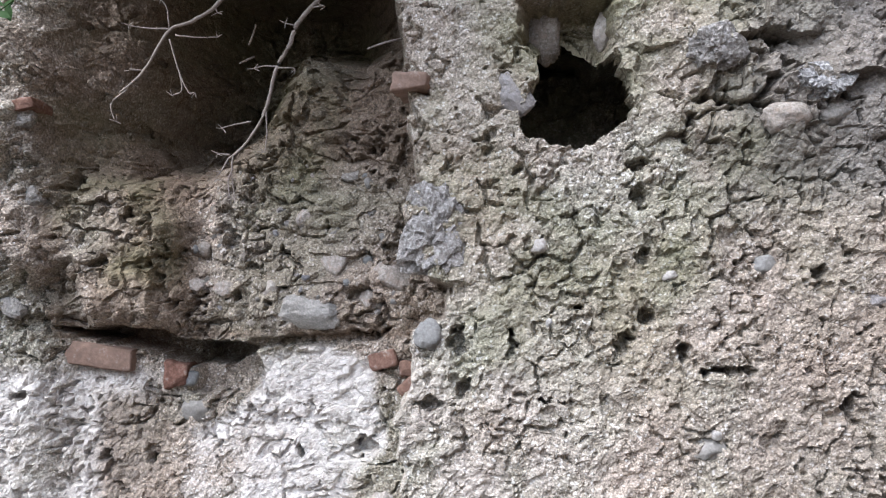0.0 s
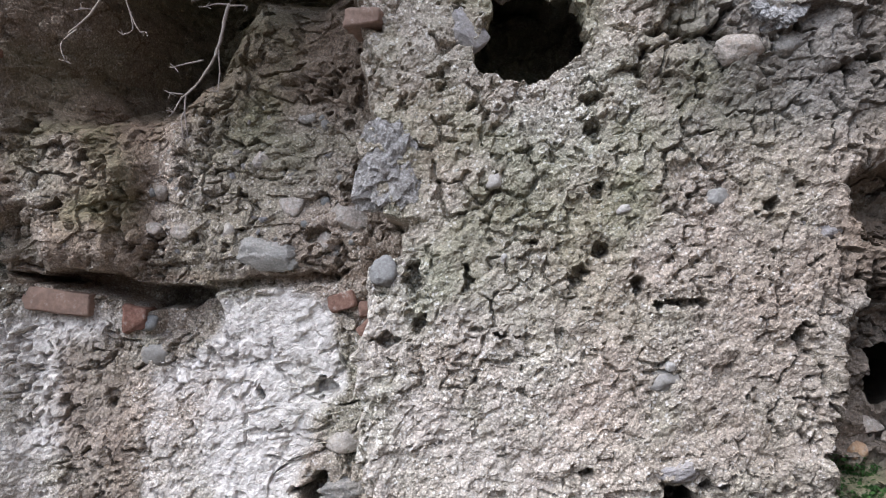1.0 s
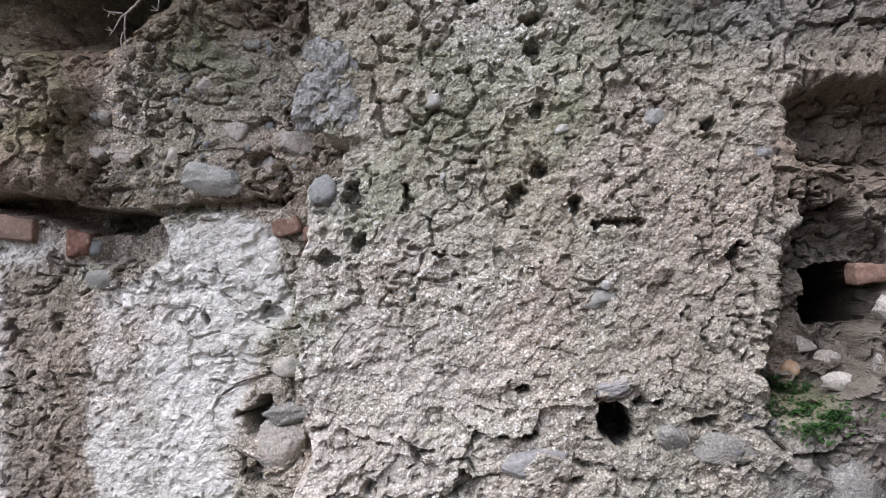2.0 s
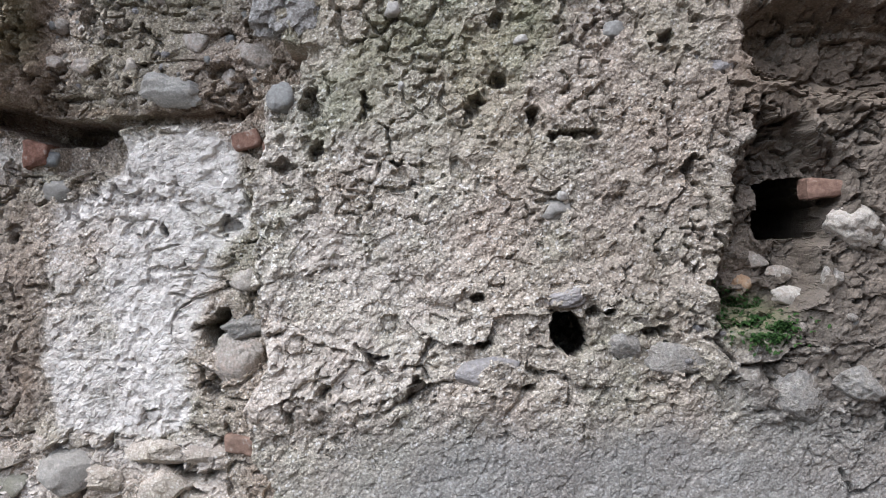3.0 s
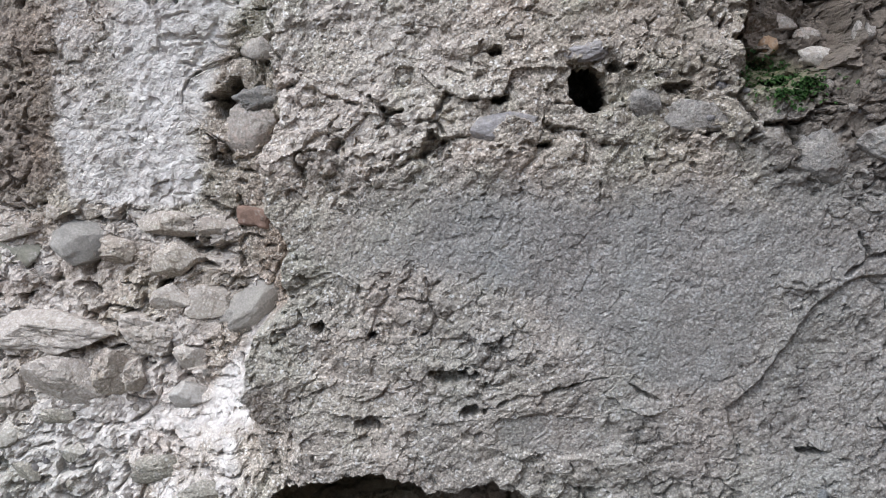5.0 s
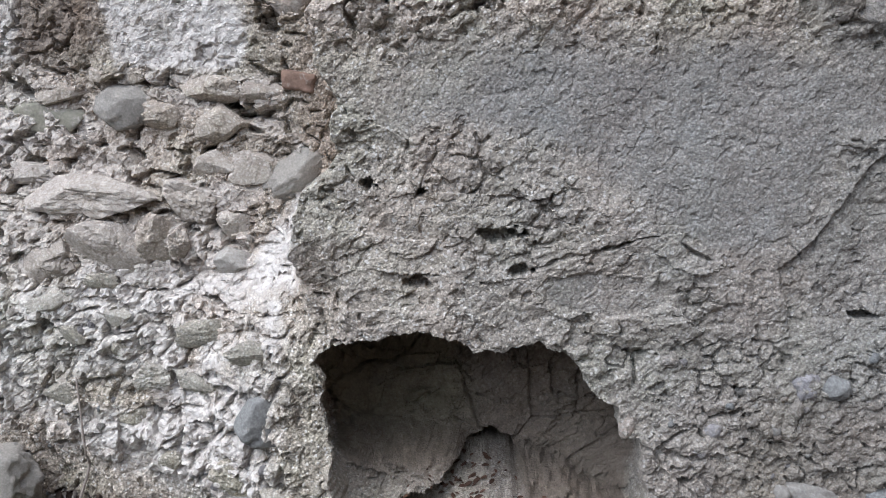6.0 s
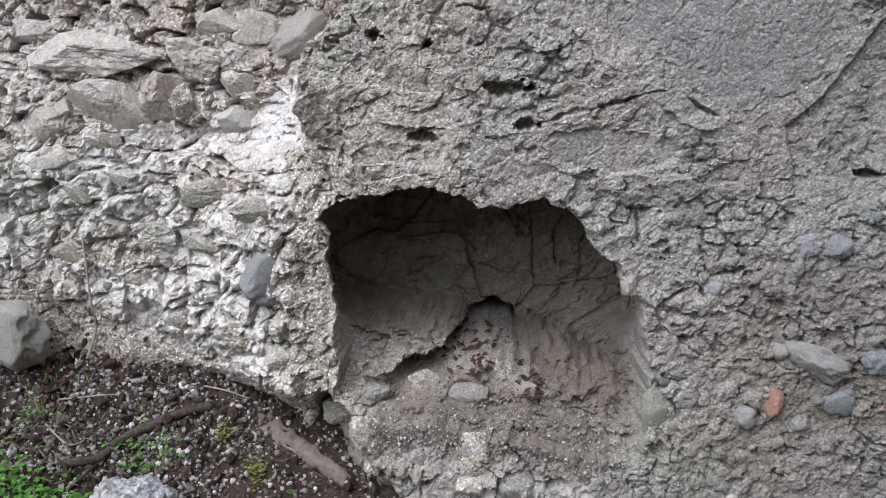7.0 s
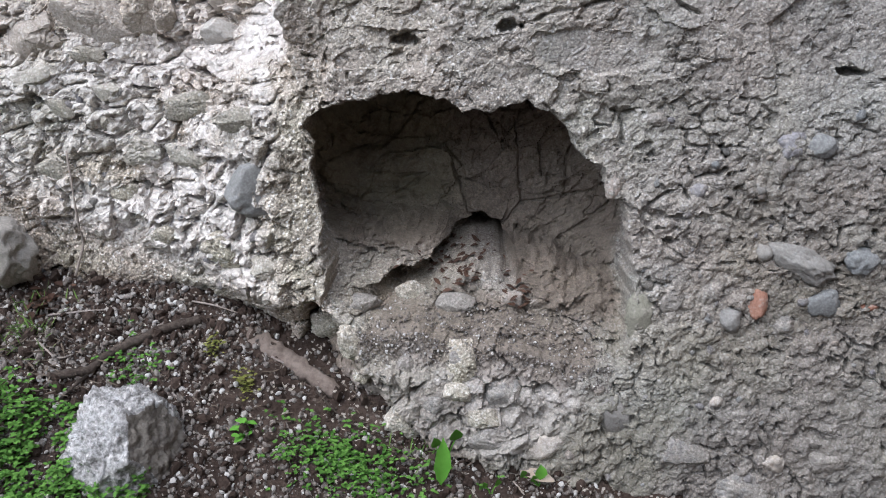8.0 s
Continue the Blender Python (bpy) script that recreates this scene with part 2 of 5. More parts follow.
WALL = wall_material()
STONE = {
    "blue": stone_material("blue grey limestone", (0.12, 0.127, 0.128), (0.19, 0.198, 0.20), (0.30, 0.31, 0.31), 220, 0.8, 0.002, 0.58),
    "grey": stone_material("grey stone", (0.15, 0.147, 0.14), (0.25, 0.245, 0.235), (0.39, 0.375, 0.35), 170, 0.9, 0.014, 0.40),
    "granite": stone_material("speckled stone", (0.045, 0.045, 0.048), (0.27, 0.27, 0.27), (0.70, 0.70, 0.70), 200, 0.9, 0.014, 0.62),
    "tan": stone_material("tan stone", (0.22, 0.172, 0.145), (0.38, 0.315, 0.272), (0.53, 0.455, 0.405), 150, 0.9, 0.008, 0.36),
    "pale": stone_material("pale stone", (0.30, 0.262, 0.225), (0.45, 0.41, 0.36), (0.62, 0.58, 0.53), 150, 0.9, 0.008, 0.42),
    "paleg": stone_material("pale grey cobble", (0.20, 0.194, 0.18), (0.30, 0.29, 0.27), (0.43, 0.415, 0.385), 260, 0.9, 0.005, 0.56),
    "white": stone_material("white limestone", (0.26, 0.25, 0.23), (0.39, 0.38, 0.36), (0.55, 0.54, 0.52), 200, 0.85, 0.003, 0.58),
    "lilac": stone_material("lilac grey stone", (0.16, 0.155, 0.162), (0.25, 0.245, 0.258), (0.37, 0.365, 0.38), 180, 0.85, 0.006, 0.5),
    "moss": stone_material("mossy stone", (0.10, 0.115, 0.085), (0.19, 0.20, 0.16), (0.29, 0.29, 0.24)),
    "orange": stone_material("ochre stone", (0.22, 0.12, 0.06), (0.36, 0.22, 0.12), (0.45, 0.32, 0.2)),
    "red": stone_material("red tile pebble", (0.20, 0.09, 0.06), (0.33, 0.16, 0.11), (0.42, 0.24, 0.18)),
}
BRICK = stone_material("red brick", (0.09, 0.048, 0.036), (0.175, 0.092, 0.068), (0.26, 0.16, 0.125), 120, 0.92, 0.004, 0.60)


# ---- helpers for things ----
def part(name, bm, mat, parent=None, label="", flat=False):
    me = bpy.data.meshes.new(name)
    bm.to_mesh(me)
    bm.free()
    me.materials.append(mat)
    if not flat:
        me.polygons.foreach_set("use_smooth", [True] * len(me.polygons))
    ob = new(name, me)
    ob.parent = parent
    if label:
        tagged(ob, label)
    return ob


def grid_mesh(name, X, Y, Z):
    """A mesh from three arrays of one shape, rows by columns."""
    rows, cols = X.shape
    me = bpy.data.meshes.new(name)
    co = np.stack([X, Y, Z], -1).reshape(-1, 3).astype(np.float32)
    idx = np.arange(rows * cols, dtype=np.int32).reshape(rows, cols)
    quads = np.stack([idx[:-1, :-1], idx[:-1, 1:], idx[1:, 1:], idx[1:, :-1]], -1).reshape(-1)
    n = len(quads) // 4
    me.vertices.add(len(co))
    me.vertices.foreach_set("co", co.ravel())
    me.loops.add(len(quads))
    me.loops.foreach_set("vertex_index", quads)
    me.polygons.add(n)
    me.polygons.foreach_set("loop_start", np.arange(0, 4 * n, 4, dtype=np.int32))
    me.polygons.foreach_set("use_smooth", np.ones(n, bool))
    me.update(calc_edges=True)
    return me


def colour_layer(me, name, r, g, b):
    layer = me.color_attributes.new(name, "FLOAT_COLOR", "POINT")
    data = np.stack([r, g, b, np.ones_like(r)], -1).astype(np.float32)
    layer.data.foreach_set("color", np.clip(data, 0, 1).ravel())


# ---- the wall's plan, x along it and z up, in metres ----
FACE_EDGE = [(-0.352, 2.300), (-0.341, 2.210), (-0.325, 2.150), (-0.322, 2.041), (-0.307, 1.982), (-0.298, 1.924), (-0.324, 1.884), (-0.308, 1.818), (-0.280, 1.760), (-0.244, 1.745), (-0.261, 1.689), (-0.308, 1.670), (-0.306, 1.618), (-0.303, 1.571), (-0.331, 1.524), (-0.338, 1.468), (-0.331, 1.426), (-0.332, 1.330), (-0.306, 1.214), (-0.341, 1.146), (-0.335, 1.058), (-0.298, 1.009), (-0.297, 0.920), (-0.356, 0.851), (-0.364, 0.781), (-0.375, 0.710), (-0.358, 0.618), (-0.328, 0.546)]
NICHE = [(-0.343, 0.555), (-0.311, 0.588), (-0.233, 0.605), (-0.156, 0.624), (-0.108, 0.609), (-0.059, 0.582), (0.046, 0.613), (0.100, 0.590), (0.128, 0.553), (0.153, 0.512), (0.184, 0.495), (0.193, 0.451), (0.221, 0.436), (0.232, 0.375), (0.246, 0.313), (0.259, 0.229), (0.248, 0.140), (0.160, 0.137), (0.035, 0.164), (-0.110, 0.184), (-0.235, 0.196), (-0.317, 0.220), (-0.299, 0.296), (-0.318, 0.431), (-0.326, 0.526)]
LIME = [(-0.627, 1.616), (-0.521, 1.637), (-0.411, 1.605), (-0.393, 1.526), (-0.375, 1.441), (-0.450, 1.399), (-0.460, 1.292), (-0.504, 1.196), (-0.496, 1.111), (-0.519, 1.057), (-0.749, 1.057), (-0.773, 1.197), (-0.755, 1.474), (-0.693, 1.514), (-0.639, 1.545)]
LIME_STRIP = [(-0.405, 1.009), (-0.361, 0.993), (-0.350, 0.921), (-0.372, 0.835), (-0.371, 0.754), (-0.385, 0.608), (-0.416, 0.543), (-0.487, 0.594), (-0.500, 0.662), (-0.449, 0.762), (-0.413, 0.814)]
HOLE_TOP = [(-0.091, 2.135), (-0.043, 2.148), (0.003, 2.128), (0.029, 2.142), (0.047, 2.094), (0.066, 2.046), (0.054, 2.000), (0.010, 1.985), (-0.032, 1.970), (-0.079, 1.977), (-0.116, 1.997), (-0.137, 2.031), (-0.112, 2.068)]
HOLE_SMALL = [(0.160, 1.288), (0.178, 1.300), (0.205, 1.299), (0.222, 1.285), (0.226, 1.262), (0.212, 1.243), (0.190, 1.237), (0.168, 1.250), (0.158, 1.270)]
HOLE_LEFT = [(-0.479, 1.260), (-0.451, 1.280), (-0.427, 1.294), (-0.430, 1.265), (-0.445, 1.229), (-0.462, 1.244)]
HOLE_RIGHT = [(0.521, 1.521), (0.543, 1.527), (0.596, 1.53), (0.604, 1.5), (0.628, 1.487), (0.626, 1.434), (0.525, 1.429)]
SOCKET = [(0.496, 1.599), (0.526, 1.627), (0.572, 1.636), (0.638, 1.562), (0.648, 1.492), (0.640, 1.432), (0.612, 1.404), (0.613, 1.339), (0.576, 1.302), (0.511, 1.274), (0.440, 1.283), (0.426, 1.349), (0.446, 1.432), (0.452, 1.544)]
LEDGE = [(-1.3, 1.668), (-1.010, 1.670), (-0.927, 1.675), (-0.794, 1.664), (-0.761, 1.647), (-0.630, 1.652), (-0.469, 1.660), (-0.373, 1.672), (-0.2, 1.68)]
DARK = [(-0.86, 2.60), (-0.373, 2.60), (-0.372, 2.265), (-0.441, 2.208), (-0.580, 2.235), (-0.661, 2.073), (-0.754, 1.982), (-0.88, 1.99), (-0.93, 2.08), (-0.865, 2.231)]
SHOULDER = [(-0.975, 1.952), (-0.856, 1.971), (-0.768, 1.864), (-0.765, 1.675), (-0.937, 1.681), (-0.982, 1.782), (-1.5, 1.783), (-1.5, 2.4), (-0.99, 2.4), (-1.0, 2.1)]
SMOOTH = [(-0.288, 1.058), (-0.103, 1.107), (0.116, 1.130), (0.324, 1.133), (0.479, 1.118), (0.80, 1.076), (0.80, 0.957), (0.567, 0.918), (0.511, 0.813), (0.440, 0.753), (0.337, 0.760), (0.259, 0.816), (0.126, 0.870), (-0.101, 0.941), (-0.251, 0.947)]
RUBBLE = [(-1.3, 1.069), (-0.703, 1.064), (-0.438, 1.038), (-0.429, 0.900), (-0.473, 0.812), (-0.475, 0.680), (-0.566, 0.576), (-0.775, 0.627), (-1.3, 0.621)]
FOOT = [(-0.34, 0.23), (-0.293, 0.203), (-0.232, 0.117), (-0.18, 0.063), (-0.095, -0.013), (-0.01, -0.046), (0.0, -0.2), (-0.4, -0.2)]
HOLLOW = [(-0.13, 2.235), (0.03, 2.235), (0.03, 2.17), (0.005, 2.13), (-0.09, 2.13), (-0.13, 2.16)]
SILL = [(-0.26, 0.185), (-0.16, 0.225), (-0.08, 0.25), (0.06, 0.235), (0.15, 0.20), (0.21, 0.15), (0.13, 0.10), (0.0, 0.125), (-0.08, 0.135), (-0.25, 0.155)]
CAVE = [(0.47, 1.80), (0.56, 1.84), (0.9, 1.82), (0.9, 1.66), (0.6, 1.66), (0.50, 1.70)]
BROKEN = [(0.9, 1.02), (0.642, 0.965), (0.566, 0.92), (0.511, 0.813), (0.441, 0.748), (0.5, 0.5), (0.9, 0.5)]
CRACKS = [
    [(0.015, 2.013), (0.084, 2.003), (0.153, 2.011), (0.187, 2.032), (0.259, 2.043)],
    [(0.259, 2.043), (0.289, 1.985), (0.320, 1.964), (0.366, 1.997), (0.421, 2.029)],
    [(-0.117, 1.144), (-0.074, 1.155), (-0.041, 1.186), (0.015, 1.190), (0.076, 1.188), (0.137, 1.181)],
    [(0.502, 1.217), (0.558, 1.231), (0.651, 1.254), (0.726, 1.254)],
    [(-0.031, 0.741), (0.036, 0.738), (0.120, 0.765), (0.185, 0.785), (0.241, 0.796), (0.328, 0.760)],
    [(0.645, 1.042), (0.664, 1.000), (0.627, 0.971), (0.737, 1.047)],
    [(0.394, 2.039), (0.460, 2.112), (0.52, 2.13)],
    [(0.463, 1.091), (0.496, 1.123), (0.568, 1.124), (0.626, 1.156)],
]
NICHE_CRACKS = [[(-0.081, 0.442), (-0.06, 0.40), (-0.044, 0.349), (0.026, 0.328), (0.06, 0.37), (0.103, 0.389), (0.170, 0.414)], [(0.06, 0.37), (0.055, 0.46), (0.04, 0.52)], [(0.13, 0.40), (0.125, 0.47), (0.14, 0.50)], [(-0.28, 0.45), (-0.2, 0.47), (-0.13, 0.56)]]
PITS_FACE = [(0.029, 1.644, 0.014, 0.016), (-0.238, 1.645, 0.015, 0.017), (-0.232, 1.575, 0.009, 0.015), (-0.281, 1.549, 0.017, 0.01), (0.07, 1.788, 0.008, 0.011), (-0.09, 1.553, 0.013, 0.007), (0.075, 1.695, 0.011, 0.009), (0.132, 1.629, 0.007, 0.013), (-0.032, 1.706, 0.009, 0.007), (0.349, 1.764, 0.011, 0.007), (0.063, 1.89, 0.015, 0.011), (-0.148, 1.637, 0.007, 0.02), (0.064, 1.944, 0.017, 0.009), (0.201, 1.604, 0.033, 0.006), (0.394, 1.546, 0.013, 0.015)]
PITS_LEFT = [(-0.678, 1.54, 0.025, 0.015), (-0.548, 1.447, 0.008, 0.009), (-0.426, 1.452, 0.023, 0.015), (-1.075, 1.812, 0.023, 0.015), (-0.901, 1.794, 0.013, 0.011), (-0.829, 1.425, 0.008, 0.009), (-1.068, 1.547, 0.011, 0.009), (-0.339, 1.198, 0.014, 0.016), (-0.448, 1.153, 0.018, 0.018), (-0.363, 1.337, 0.01, 0.012), (-0.538, 1.001, 0.031, 0.01), (-0.502, 0.98, 0.02, 0.014)]
PITS_LOW = [(0.243, 1.303, 0.020, 0.009), (0.039, 1.331, 0.014, 0.007), (0.347, 1.277, 0.019, 0.008), (-0.121, 1.23, 0.022, 0.007), (0.052, 1.251, 0.013, 0.007), (0.39, 1.208, 0.015, 0.007), (-0.055, 1.176, 0.015, 0.017), (0.516, 1.617, 0.037, 0.02), (0.435, 1.349, 0.011, 0.017), (-0.013, 0.791, 0.038, 0.008), (-0.156, 0.705, 0.015, 0.007), (-0.244, 0.873, 0.011, 0.009), (-0.153, 0.861, 0.009, 0.008), (0.585, 0.673, 0.021, 0.008), (0.008, 0.732, 0.015, 0.008)]


def wall_form(x, z):
    """How far the wall's large forms lie back from y = 0."""
    wx = x + 0.018 * fbm(x, z, 0.07, 11, 5) + 0.005 * vnoise(x, z, 0.012, 17)
    wz = z + 0.018 * fbm(x, z, 0.07, 21, 5) + 0.005 * vnoise(x, z, 0.012, 29)
    order = np.array(sorted(FACE_EDGE, key=lambda p: p[1]))
    edge = np.interp(z, order[:, 1], order[:, 0])
    left = smooth((edge - wx + 0.004) / 0.022)
    far = np.interp(z, [0.0, 0.2, 0.4, 0.55, 0.7, 0.9, 1.05, 1.5, 1.62, 1.72, 1.95, 2.3], [0.10, 0.115, 0.12, 0.135, 0.17, 0.21, 0.215, 0.215, 0.215, 0.195, 0.23, 0.30])
    jamb = smooth((-0.33 - x) / 0.32)
    low = smooth((0.78 - z) / 0.25)
    far = far * (1 - low) + (0.02 + far * jamb) * low
    left = left * (1 - low) + low * smooth((-0.28 - wx) / 0.05)
    front = 0.022 * (z - 1.05) - 0.03 * smooth((0.25 - z) / 0.3)
    d = front * (1 - left) + far * left
    # recess roofed over above the view, added to shade its top
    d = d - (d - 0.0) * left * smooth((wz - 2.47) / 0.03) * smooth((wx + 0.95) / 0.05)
    d = d + 0.075 * smooth((0.24 - z) / 0.08) * smooth((-0.22 - x) / 0.12) * smooth((x + 0.8) / 0.2)
    gx, gz = x + 0.02 * fbm(x, z, 0.12, 11, 2), z + 0.02 * fbm(x, z, 0.12, 21, 2)
    shoulder = smooth((inside(gx, gz, SHOULDER) + 0.04) / 0.08)
    d = d - 0.075 * shoulder * left
    d = d - 0.08 * smooth((-0.88 - gx) / 0.22) * left * smooth((z - 1.9) / 0.2) - 0.05 * smooth((-0.96 - gx) / 0.1) * left * smooth((z - 1.1) / 0.2)
    # unseen overhang pushed forward over the recess to cast shade into it
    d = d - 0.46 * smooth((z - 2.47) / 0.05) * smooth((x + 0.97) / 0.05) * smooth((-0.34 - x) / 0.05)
    d = d + 0.44 * smooth((inside(gx, gz, DARK) + 0.08) / 0.24) * smooth((2.49 - z) / 0.06)
    # the slot under the ledge
    lx = np.array(LEDGE)
    line = np.interp(wx, lx[:, 0], lx[:, 1])
    tall = np.interp(x, [-1.02, -0.95, -0.8, -0.74, -0.65, -0.4, -0.36], [0.0, 0.025, 0.055, 0.06, 0.028, 0.024, 0.0])
    slot = smooth((line + 0.006 - wz) / 0.006) * smooth((wz - line + tall) / 0.014) * (tall > 0.001)
    d = d + np.interp(x, [-0.69, -0.63], [0.13, 0.032]) * slot * left
    pocket = smooth((0.075 - np.abs(wx + 0.69)) / 0.02) * smooth((wz - 1.535) / 0.02) * smooth((1.65 - wz) / 0.01)
    d = d + 0.06 * pocket
    # the niche, with a heaped floor and a curved right cheek
    e = inside(wx * 0.6 + x * 0.4 + 0.006 * fbm(x, z, 0.02, 25, 2), wz * 0.6 + z * 0.4 + 0.009 * fbm(x, z, 0.025, 27, 3), NICHE)
    sill = np.interp(x, [-0.32, -0.235, -0.11, 0.035, 0.16, 0.25], [0.215, 0.19, 0.175, 0.155, 0.135, 0.13])
    up = wz - sill
    heap = np.interp(up, [0.0, 0.05, 0.10, 0.135, 0.2, 0.6], [0.0, 0.05, 0.10, 0.16, 0.42, 0.9])
    cheek = np.interp(x, [-0.34, -0.30, -0.24, -0.05, 0.08, 0.2, 0.26], [0.12, 0.25, 0.31, 0.30, 0.27, 0.20, 0.13])
    heap = heap + 0.03 * fbm(x, z, 0.06, 143, 3) * smooth(up / 0.05)
    back = np.minimum(heap, cheek) * smooth((e + 0.002) / 0.011)
    sag = np.interp(x, [-0.3, -0.2, -0.115, -0.09, -0.03, 0.02, 0.05], [0.255, 0.27, 0.295, 0.32, 0.345, 0.34, 0.30])
    lip = sag + 0.03 * fbm(x, z, 0.05, 144, 4) + 0.012 * fbm(x, z, 0.016, 145, 2)
    back = back + 0.11 * smooth((lip - wz) / 0.006) * smooth((z - sag + 0.075) / 0.05) * smooth((x + 0.25) / 0.08) * smooth((0.05 - x) / 0.02) * smooth(e / 0.02)
    d = d * (1 - smooth((e + 0.002) / 0.011)) + (0.6 * d * smooth((e + 0.002) / 0.011)) + back
    # sockets and holes
    d = d + 0.12 * smooth((inside(wx, wz, CAVE) + 0.01) / 0.05)
    d = d + 0.085 * smooth((inside(wx, wz, SOCKET) + 0.004) / 0.03)
    d = d + 0.40 * smooth((inside(wx, wz, HOLE_TOP) + 0.004) / 0.011)
    d = d + 0.10 * smooth((inside(wx, wz, HOLLOW) + 0.01) / 0.03)
    d = d + 0.06 * smooth((inside(wx, wz, FOOT) + 0.01) / 0.03)
    ragged = 0.012 * fbm(x, z, 0.028, 31, 3)
    small = inside(wx + ragged, wz - ragged, HOLE_SMALL)
    d = d + 0.25 * smooth((small + 0.007) / 0.012) + 0.022 * smooth((inside(wx - 0.018 + ragged, wz - 0.012 - ragged, HOLE_SMALL) + 0.022) / 0.016)
    d = d + 0.12 * smooth((inside(wx, wz, HOLE_LEFT) + 0.003) / 0.012)
    d = d + 0.35 * smooth((inside(x * 0.7 + wx * 0.3, z * 0.7 + wz * 0.3, HOLE_RIGHT) + 0.002) / 0.01)
    return d, left, e


def undercut(x, z, form, e):
    """Sideways shifts that widen the deep holes and the niche behind their lips."""
    sx, sz = np.zeros_like(x), np.zeros_like(z)
    for poly, grow, reach in ((HOLE_TOP, 1.0, 0.40), (HOLE_SMALL, 0.7, 0.25), (HOLE_LEFT, 0.6, 0.12), (HOLE_RIGHT, 0.6, 0.35)):
        cx, cz = np.mean(poly, axis=0)
        near = smooth((0.06 + inside(x, z, poly)) / 0.05) * smooth((form - 0.08) / (0.3 * reach))
        sx, sz = sx + near * grow * (x - cx), sz + near * grow * (z - cz)
    deep = smooth((e + 0.02) / 0.03) * smooth((form - 0.03) / 0.07) * smooth((z - 0.30) / 0.08)
    sz = sz + deep * 0.28 * np.maximum(z - 0.42, 0)
    sx = sx + deep * 0.34 * np.minimum(x + 0.14, 0) + deep * 0.22 * np.maximum(x - 0.05, 0)
    return sx, sz


def only(mask, lumps, x, z, *rest):
    """Lumps worked out only where the mask is open."""
    on = mask > 0.003
    outs = [np.zeros(x.shape, np.float32) for _ in range(3)]
    for out, got in zip(outs, lumps(x[on], z[on], *rest)):
        out[on] = got
    return outs


def joint(edge, width, mask):
    """A narrow crevice along lump edges, open where the mask is."""
    return smooth((width * (0.45 + 0.75 * mask) - edge) / (0.8 * width)) * smooth(3 * mask)


def wall_relief(x, height, left, e, form):
    """The broken surface over the large forms: lumps with tilted faces, narrow crevices, pits and grain."""
    z = height
    even = smooth((inside(x + 0.05 * fbm(x, z, 0.14, 33), z + 0.05 * fbm(x, z, 0.14, 34), SMOOTH) + 0.05) / 0.11)
    even = np.maximum(even, 0.8 * smooth((1.05 - np.hypot((x - 0.154) / 0.125, (z - 0.695) / 0.038) + 0.25 * fbm(x, z, 0.04, 37, 3)) / 0.2))
    rubble = smooth((inside(x, z, RUBBLE) + 0.02) / 0.05)
    lime = smooth((inside(x + 0.02 * fbm(x, z, 0.05, 35), z + 0.02 * fbm(x, z, 0.05, 36), LIME) + 0.012) / 0.025)
    in_niche = smooth(e / 0.03) * smooth((z - 0.3) / 0.05)
    recess = left * smooth((z - 1.66) / 0.04)
    low = smooth((0.68 - z) / 0.12)
    stack = left * low * smooth((height - 0.16 + 0.3 * (x + 0.35)) / 0.08) * smooth((-0.34 - x) / 0.06)
    stack = np.maximum(stack, 0.8 * smooth((0.15 - height) / 0.05) * smooth((x + 0.36) / 0.05) * smooth((0.12 - x) / 0.08))
    blocky = smooth((x - 0.02) / 0.12) * smooth((z - 1.93) / 0.08) + 0.8 * smooth((0.13 - np.abs(z - 1.24 - 0.1 * (x - 0.2))) / 0.08) * smooth((x + 0.35) / 0.1) * (1 - even)
    blocky = blocky + 0.7 * smooth((x - 0.42) / 0.12) * smooth((z - 1.1) / 0.1) + 0.5 * (1 - lime) * smooth((0.09 - np.abs(x + 0.40)) / 0.05) * smooth((1.6 - z) / 0.1) * smooth((z - 1.0) / 0.1)
    blocky = (np.clip(blocky, 0, 1) + 0.7 * smooth((x - 0.05) / 0.1) * smooth((z - 1.95) / 0.08)) * (1 - 0.5 * left)
    rough = (1 - 0.85 * even) * (1 - 0.35 * lime) * (1 - 0.55 * in_niche)
    worn = (1 - left) * smooth((0.98 - z) / 0.12) * smooth((z - 0.55) / 0.1) * smooth((x + 0.37) / 0.04)
    rough = rough * (1 - 0.42 * worn)
    plan_x = x
    cave = np.maximum(smooth((inside(x, z, SOCKET) + 0.03) / 0.04), smooth((inside(x, z, CAVE) + 0.03) / 0.05))
    z = height + np.maximum(smooth((e + 0.01) / 0.02), cave) * np.clip(form, 0, 0.4)
    x = x + 0.25 * left * smooth((-0.4 - x) / 0.15) * np.clip(form - 0.05, 0, 0.6)
    u = x + 0.007 * fbm(x, z, 0.05, 41, 2) + 0.0022 * vnoise(x, z, 0.009, 44)
    v = z + 0.007 * fbm(x, z, 0.05, 51, 2) + 0.0022 * vnoise(x, z, 0.009, 54)
    short = smooth((vnoise(x, z, 0.02, 85) + 0.35) / 0.4)
    open_big = smooth((vnoise(x, z, 0.09, 81) - 0.10) / 0.4) * short
    open_mid = smooth((vnoise(x, z, 0.055, 82) - 0.18) / 0.4) * short
    open_low = smooth((vnoise(x, z, 0.032, 84) - 0.15) / 0.35)
    bite = 0.0016 * vnoise(x, z, 0.0055, 86)
    dust = np.random.RandomState(112).uniform(-1, 1, x.shape).astype(np.float32)
    d = -0.013 * fbm(x, z, 0.22, 61, 3) * (1 - 0.5 * even)
    # large broken lumps where the plaster has come away
    edge, who, tilt = only(blocky, facets, u * 0.8 + 1.1, v * 1.15, 0.095, 76, 0.20)
